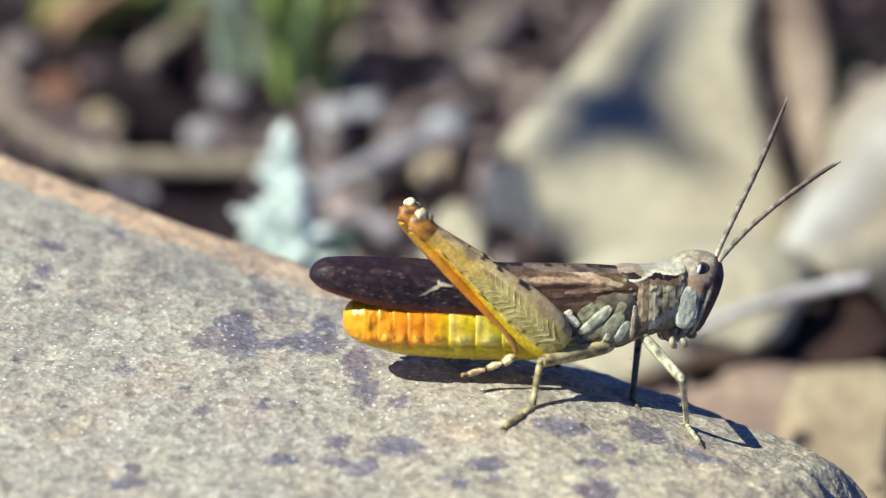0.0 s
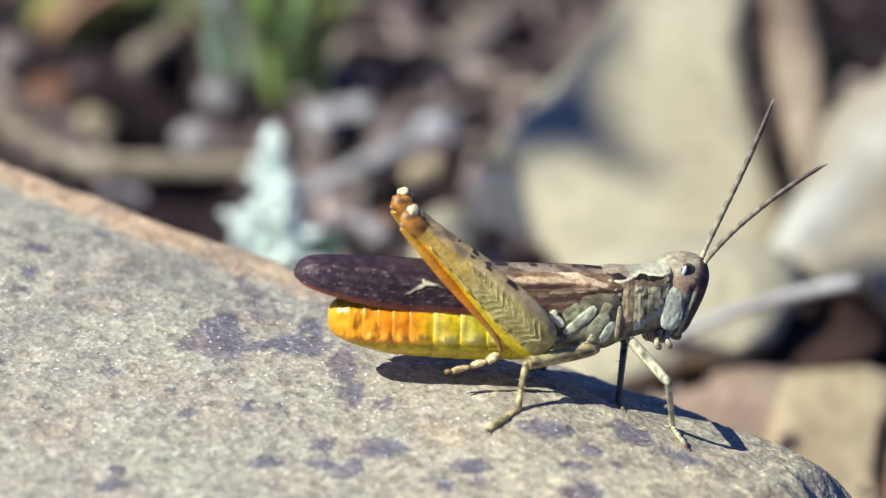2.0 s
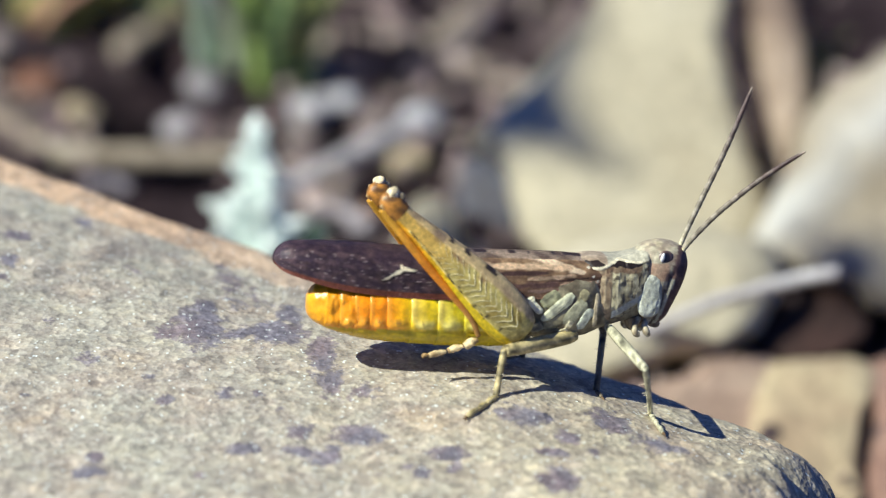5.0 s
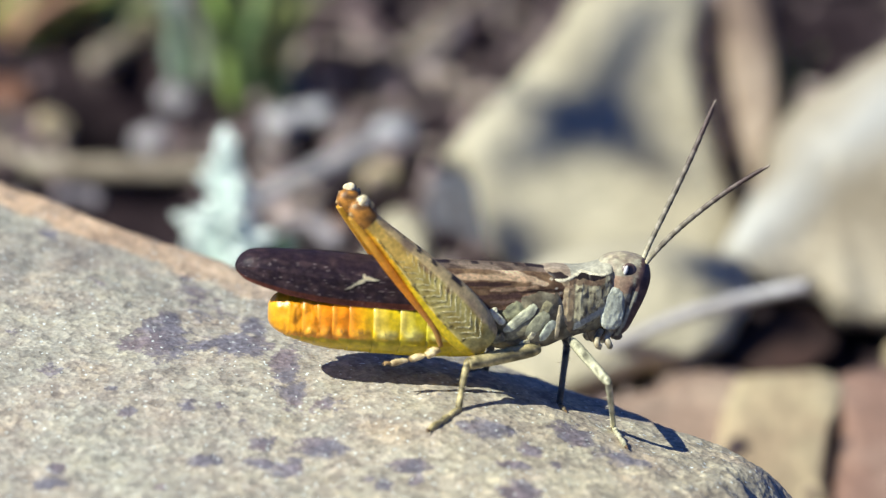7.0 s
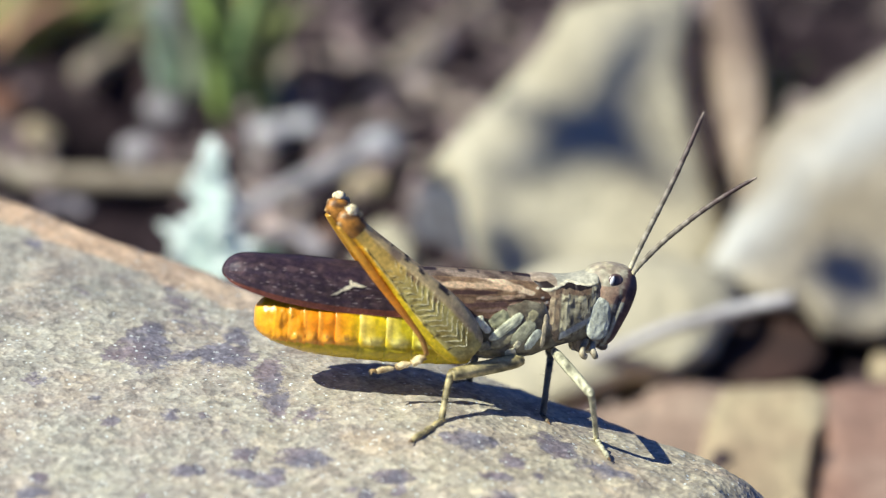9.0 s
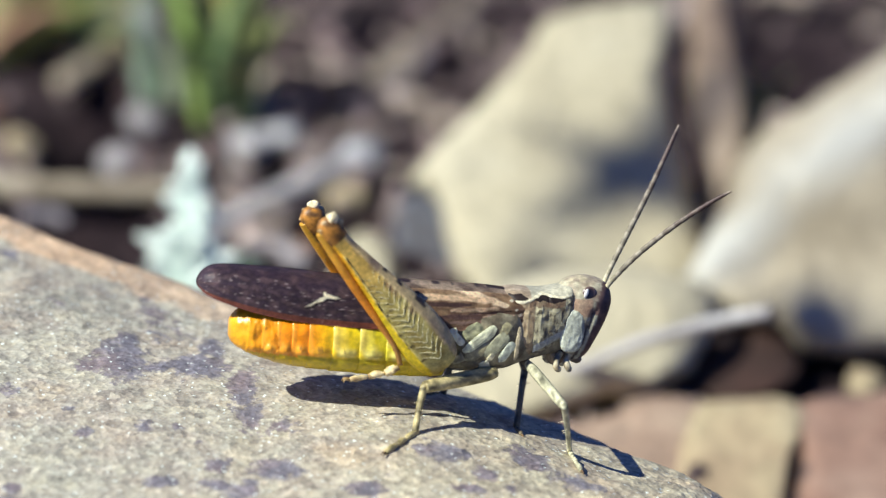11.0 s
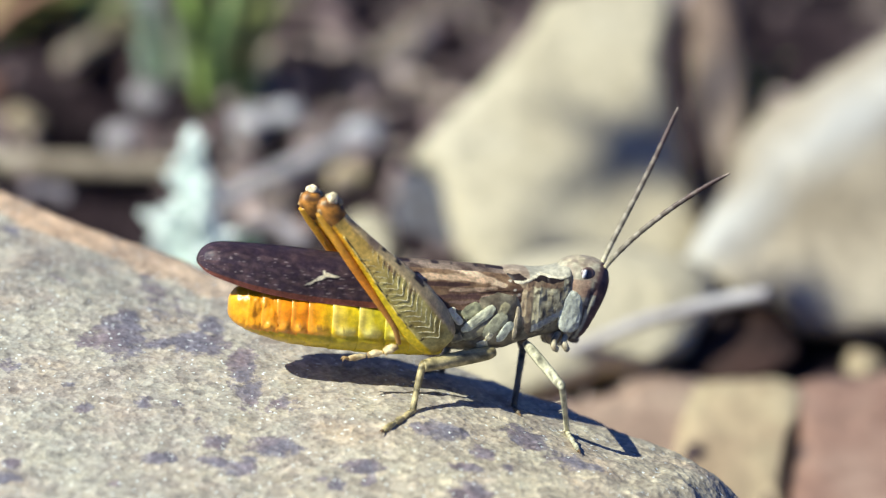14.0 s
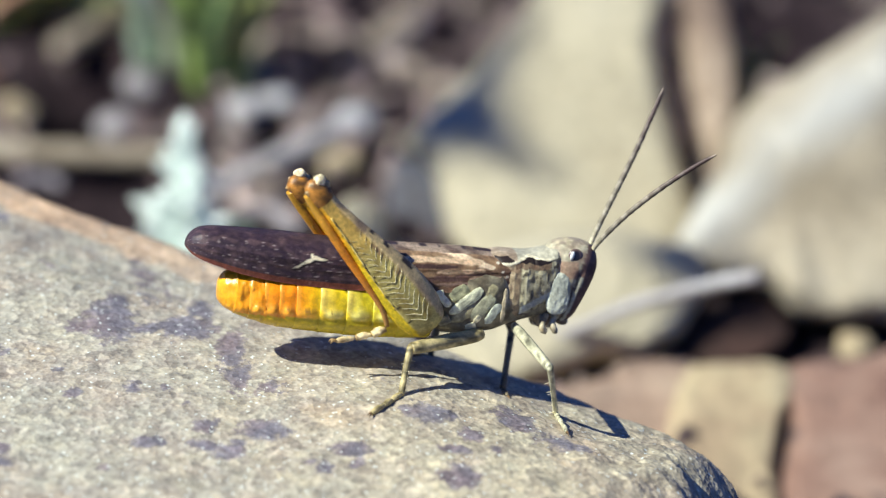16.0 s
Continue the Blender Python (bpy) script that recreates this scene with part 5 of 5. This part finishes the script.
def build_grass(u, w, d, blades, seed, high, tone, dry, label, wide=0.55, sweep=0.0, spread=1.4):
    """A tuft of bent blades."""
    rng = random.Random(seed)
    base = Vector((u, ground_w(d), d))
    root = thing("grass_tuft", label, "grass", V(*base), "grass tufts behind the stone")
    for k in range(blades):
        a, lean = rng.uniform(0, 6.3), rng.uniform(0.05, 0.6)
        way = Vector((math.cos(a), math.sin(a), 0))
        tall = high * rng.uniform(0.6, 1.15)
        foot = Vector((rng.uniform(-spread, spread), rng.uniform(-spread, spread), 0))
        pts = [foot, foot + way * lean * tall * 0.2 + Vector((sweep * tall * 0.4, 0, tall * 0.45)), foot + way * lean * tall * 0.6 + Vector((sweep * tall, 0, tall * 0.85)), foot + way * lean * tall + Vector((1.5 * sweep * tall, 0, tall))]
        bm = tube(pts, [wide * 0.7, wide, wide * 0.7, 0.03], 6, 12, None, 0.22)
        c = tuple(v * rng.uniform(0.7, 1.25) for v in (dry if rng.random() < 0.3 else tone))
        part("blade", tinted(bm, lambda p, c=c: c), LEAF, root)
    return root


GREEN, DRY = (0.22, 0.29, 0.10), (0.50, 0.45, 0.22)
build_grass(-7.3, 8.0, 69.5, 26, 3, 9.0, GREEN, DRY, "small tuft of green grass blades in dark earth", 0.6)
build_grass(-18.8, 11.9, 78.5, 32, 5, 4.2, (0.19, 0.23, 0.06), (0.42, 0.34, 0.17), "flattened tuft of olive grass with dry blades", 0.45, 0.9, 2.2)
build_grass(-13.8, 12.8, 79.8, 30, 6, 2.8, (0.36, 0.29, 0.16), (0.50, 0.42, 0.27), "flattened tuft of straw-coloured dry grass", 0.45, 1.0, 2.4)
build_grass(20.1, 7.5, 65, 34, 7, 5.2, (0.15, 0.23, 0.10), (0.24, 0.29, 0.15), "tuft of dull green grass behind the rocks", 0.5, -0.08, 0.5)
build_grass(-20.91, 11.82, 79, 24, 9, 5.4, (0.22, 0.24, 0.08), DRY, "tuft of olive grass with dry blades", 0.5, 0.5)
build_grass(-10.3, 9.6, 72.5, 18, 11, 7.0, (0.31, 0.34, 0.26), (0.44, 0.42, 0.33), "tuft of pale grey-green grass with dry blades")
build_grass(-6.3, -0.25, 46, 12, 21, 4.2, (0.06, 0.13, 0.07), (0.1, 0.2, 0.1), "small dark green leaves beside the woolly shoot", 0.7)


def shade_step(right, up):
    """How far the sprig must shift for its shade to shift by so much on the boulder's sloping face."""
    b = up / 0.55
    return AXES @ Vector((right - 0.49 * b, b, 0))


def sway_step(right, up):
    """The same by a swing across the stalk."""
    c = up / 0.595
    return AXES @ Vector((right + 0.655 * c, 0, c))


def build_sprig():
    """A stalk with narrow leaves, above the view, swaying in the wind; its shade falls on the boulder."""
    spot = Vector((8.68, 6.79, 52.6)) - Vector(SUN_UWD) * 190.0
    foot = Vector((spot.x + 55.0, 0, spot.z))
    foot.y = ground_w(foot.z)
    root = thing("swaying_sprig", "thin swaying stalk with narrow leaves", "plant", V(*foot))
    span = AXES @ (spot - foot)
    bm = tube([(0, 0, 0), span * 0.5, span * 0.85, span], [0.22, 0.2, 0.17, 0.15], 8, 24)
    part("stalk", tinted(bm, lambda p: (0.2, 0.22, 0.08)), LEAF, root)
    for start, right, up, wide in (((0, 0), 4.0, 7.6, 1.15), ((0, 0), 5.4, -3.4, 1.0), ((0, 0), -6.4, 2.7, 0.65), ((0, 0), -6.0, -3.4, 1.05), ((-4.4, -5.4), 1.2, -3.0, 1.4), ((-4.4, -5.4), -1.4, 1.6, 1.0)):
        foot_at, way = span + shade_step(*start), shade_step(right, up)
        bm = tube([foot_at - way * 0.1, foot_at + way * 0.25, foot_at + way * 0.6, foot_at + way], [wide * 0.8, wide * 1.1, wide * 0.9, 0.15], 8, 12, None, 0.8)
        part("leaf", tinted(bm, lambda p: (0.13, 0.19, 0.05)), LEAF, root)
    part("bud", tinted(ball(span, (2.7, 2.1, 2.3)), lambda p: (0.2, 0.2, 0.08)), LEAF, root)
    return root, V(*foot), span


def build_seed_head():
    """A stalk with a nodding seed head beside the sprig; its shade falls on the sandy rock's lower edge."""
    spot = Vector((23.5, -4.7, 45.0)) - Vector(SUN_UWD) * 190.0
    foot = Vector((spot.x + 62.0, 0, spot.z + 6.0))
    foot.y = ground_w(foot.z)
    root = thing("swaying_grass", "thin swaying grass stalk with a nodding seed head", "plant", V(*foot))
    span = AXES @ (spot - foot)
    bm = tube([(0, 0, 0), span * 0.5, span * 0.85, span], [0.2, 0.17, 0.15, 0.13], 8, 24)
    part("stalk", tinted(bm, lambda p: (0.22, 0.2, 0.09)), LEAF, root)
    for right, up, wide in ((2.4, -0.4, 1.05), (-2.1, 0.5, 0.95), (0.7, 1.6, 0.9), (1.5, -1.5, 0.9)):
        way = shade_step(right, up)
        bm = tube([span - way * 0.1, span + way * 0.4, span + way * 0.8, span + way], [wide * 0.8, wide * 1.1, wide * 0.8, 0.2], 8, 10, None, 0.8)
        part("husk", tinted(bm, lambda p: (0.30, 0.24, 0.11)), LEAF, root)
    part("seed_head", tinted(ball(span, (2.0, 1.6, 1.7)), lambda p: (0.26, 0.2, 0.1)), LEAF, root)
    return root, V(*foot), span


sprig, sprig_foot, sprig_span = build_sprig()
seed_head, seed_foot, seed_span = build_seed_head()


# ---- what moves ----
def body_turn(pitch, u, w):
    """The insect's small shift, about its eye, in its own space."""
    eye = Matrix.Translation(Vector((4.755, 0, 2.912)) * MM)
    return Matrix.Translation(Vector((u, 0, w)) * MM) @ eye @ Matrix.Rotation(radians(pitch), 4, "Y") @ eye.inverted()


def motions():
    shifts = [
        (0, 0.00, 0.000, 0.000),
        (1.1, 0.00, 0.000, 0.000),
        (1.4, 0.45, -0.022, 0.045),
        (4.2, 0.50, -0.022, 0.045),
        (6.3, 1.20, -0.045, 0.089),
        (8.2, 1.20, -0.045, 0.089),
        (8.4, 1.85, 0.067, 0.134),
        (9.2, 1.90, 0.067, 0.156),
        (16, 1.95, 0.067, 0.156),
    ]
    walk(insect, [(t, STAND @ body_turn(*row)) for t, *row in shifts])
    # The standing legs keep their feet on the stone.
    for key in ("mid", "fore", "fore_far", "mid_far"):
        walk(insect_legs[key], [(t, body_turn(*row).inverted()) for t, *row in shifts])
    near_angles = [
        (0, 39.2, -3.1),
        (0.1, 39.0, -2.3),
        (0.2, 68.8, -1.0),
        (0.3, 25.2, -6.0),
        (0.4, 44.0, -4.0),
        (0.5, 42.4, -2.0),
        (1, 42.1, 0.0),
        (1.5, 40.5, 0.7),
        (2.5, 41.5, 0.4),
        (3.5, 41.2, 2.2),
        (4, 40.8, -0.9),
        (6.3, 44.0, -0.4),
        (7, 43.6, 3.0),
        (8.5, 44.5, 6.7),
        (9, 43.0, 5.8),
        (9.2, 53.5, 0.2),
        (9.35, 47.5, 3.5),
        (9.5, 44.8, 6.3),
        (11.5, 45.5, 6.8),
        (12.5, 45.6, 7.2),
        (14.5, 44.9, 7.3),
        (15, 45.5, 6.2),
        (16, 45.3, 6.7),
    ]
    far_angles = [
        (0, 39.5, 6.9),
        (0.1, 39.3, 7.5),
        (0.2, 57.7, 8.9),
        (0.3, 49.0, 10.1),
        (0.4, 42.8, 6.1),
        (0.5, 42.6, 4.9),
        (1, 42.2, 3.8),
        (1.5, 43.2, 6.4),
        (2.5, 43.1, 5.6),
        (3.5, 42.6, 7.2),
        (4, 41.9, 4.5),
        (6.3, 42.3, 8.3),
        (7, 43.9, 8.1),
        (8.5, 43.4, 8.6),
        (9, 43.6, 10.1),
        (9.2, 56.5, 6.8),
        (9.35, 48.0, 8.5),
        (9.5, 44.0, 9.2),
        (11.5, 44.2, 8.6),
        (12.5, 43.8, 11.1),
        (14.5, 42.4, 11.1),
        (15, 42.5, 9.6),
        (16, 42.5, 11.5),
    ]
    for key, hip, angles in (("near", (-0.84, -1.75, 0.18), near_angles), ("far", (-0.84, 1.75, 0.18), far_angles)):
        x, y, z = (v * MM for v in hip)
        walk(insect_legs[key], [(t, pose(x, y, z, 0, a, 0) @ Matrix.Rotation(radians(splay), 4, "Z")) for t, a, splay in angles])
    # The antennae turn slightly at their sockets.
    feelers = [(0, 0, 0), (0.15, 0, 0), (0.3, -2.3, -0.8), (0.5, -0.3, 0), (2.5, -0.4, 0), (4.2, -0.5, 0), (6.4, -1.2, 0), (7.5, -1.5, 0), (8.5, -1.8, -0.4), (9.0, -1.6, -0.4), (9.2, -3.4, -1.4), (9.6, -1.7, -0.5), (12.0, -1.7, -0.3), (13.5, -1.6, -0.3), (14.5, -1.8, -0.3), (15.0, -2.7, -0.4), (15.5, -2.5, -0.4), (16, -2.2, -0.2)]
    for key, base, n in (("far_antenna", (5.92, 0.35, 2.88), 1), ("near_antenna", (5.83, -0.35, 2.87), 2)):
        foot = Matrix.Translation(Vector(base) * MM)
        walk(insect_legs[key], [(row[0], foot @ Matrix.Rotation(radians(row[n]), 4, "Y") @ foot.inverted()) for row in feelers])
    # The sprig sways in the wind: how far its shade goes to the right and up on the boulder.
    sways = [
        (0, 0.00, 0.00),
        (0.1, -2.70, 0.00),
        (0.2, -15.00, 0.40),
        (0.3, -15.00, 0.40),
        (0.4, -12.0, 0.30),
        (0.5, -4.6, -0.10),
        (0.6, -3.2, 0.10),
        (0.7, -4.2, 0.00),
        (0.8, -4.6, -0.20),
        (0.9, -9.0, 0.00),
        (1, -15.00, 0.40),
        (1.1, -4.2, -0.30),
        (1.2, 2.94, -0.80),
        (1.35, 1.00, -0.30),
        (1.5, -0.87, 0.10),
        (1.75, -2.0, 0.20),
        (2, -2.6, 0.20),
        (2.2, -9.0, 0.30),
        (2.4, -15.00, 0.40),
        (2.6, -15.00, 0.40),
        (2.8, -7.0, 0.30),
        (3, -2.2, 0.20),
        (3.4, -1.13, 0.30),
        (3.6, -3.4, 0.20),
        (3.8, -10.0, 0.30),
        (4.2, -15.00, 0.40),
        (5.2, -1.00, 0.00),
        (6.3, 2.00, -0.35),
        (6.5, 1.94, -0.35),
        (7, 1.32, -0.17),
        (7.5, 0.36, 0.10),
        (7.75, -2.4, 0.20),
        (8, -2.8, 0.20),
        (8.25, 1.50, -0.60),
        (8.5, 3.17, -1.00),
        (8.75, 2.60, -0.60),
        (9, 2.00, -0.25),
        (9.2, 3.00, -0.80),
        (10.2, 4.50, -1.40),
        (11.3, 5.60, -1.80),
        (11.5, 5.70, -1.80),
        (12, 6.28, -2.40),
        (12.5, 6.10, -2.10),
        (13, 5.75, -1.80),
        (13.5, 4.50, -1.70),
        (14, 5.90, -1.60),
        (14.5, 6.10, -2.05),
        (15, 4.20, -1.70),
        (15.5, 2.97, -0.95),
        (15.75, -0.8, -0.40),
        (16, -3.2, -0.10),
    ]
    rows = []
    for t, u, w in sways:
        turn = sprig_span.rotation_difference(sprig_span + sway_step(u, w))
        rows.append((t, Matrix.Translation(sprig_foot) @ turn.to_matrix().to_4x4()))
    walk(sprig, rows)
    # The seed head beside it swings to and fro over the sandy rock's lower edge.
    nods = [
        (0, 1.8, -0.3),
        (1, 1.5, -0.4),
        (2, 1.2, -0.2),
        (3, 1.8, -0.1),
        (4, 1.7, 0.4),
        (4.6, 1.2, 0.3),
        (6.3, -1.4, 0.6),
        (6.5, -1.6, 0.6),
        (7, -2.1, -0.2),
        (8, -2.2, -0.3),
        (8.4, -1.0, 0.2),
        (9, 2.6, 0.8),
        (9.6, 2.5, 0.4),
        (11.3, 2.2, -0.5),
        (11.5, 2.0, -0.5),
        (12, -1.5, 0.3),
        (12.3, -1.5, 0.4),
        (13, 2.4, -0.4),
        (13.5, 2.2, -0.6),
        (14, 1.2, -0.4),
        (14.5, -0.8, 0.1),
        (15, -1.8, 0.4),
        (16, -1.9, 0.0),
    ]
    rows = []
    for t, u, w in nods:
        turn = seed_span.rotation_difference(seed_span + sway_step(u, w))
        rows.append((t, Matrix.Translation(seed_foot) @ turn.to_matrix().to_4x4()))
    walk(seed_head, rows)


motions()
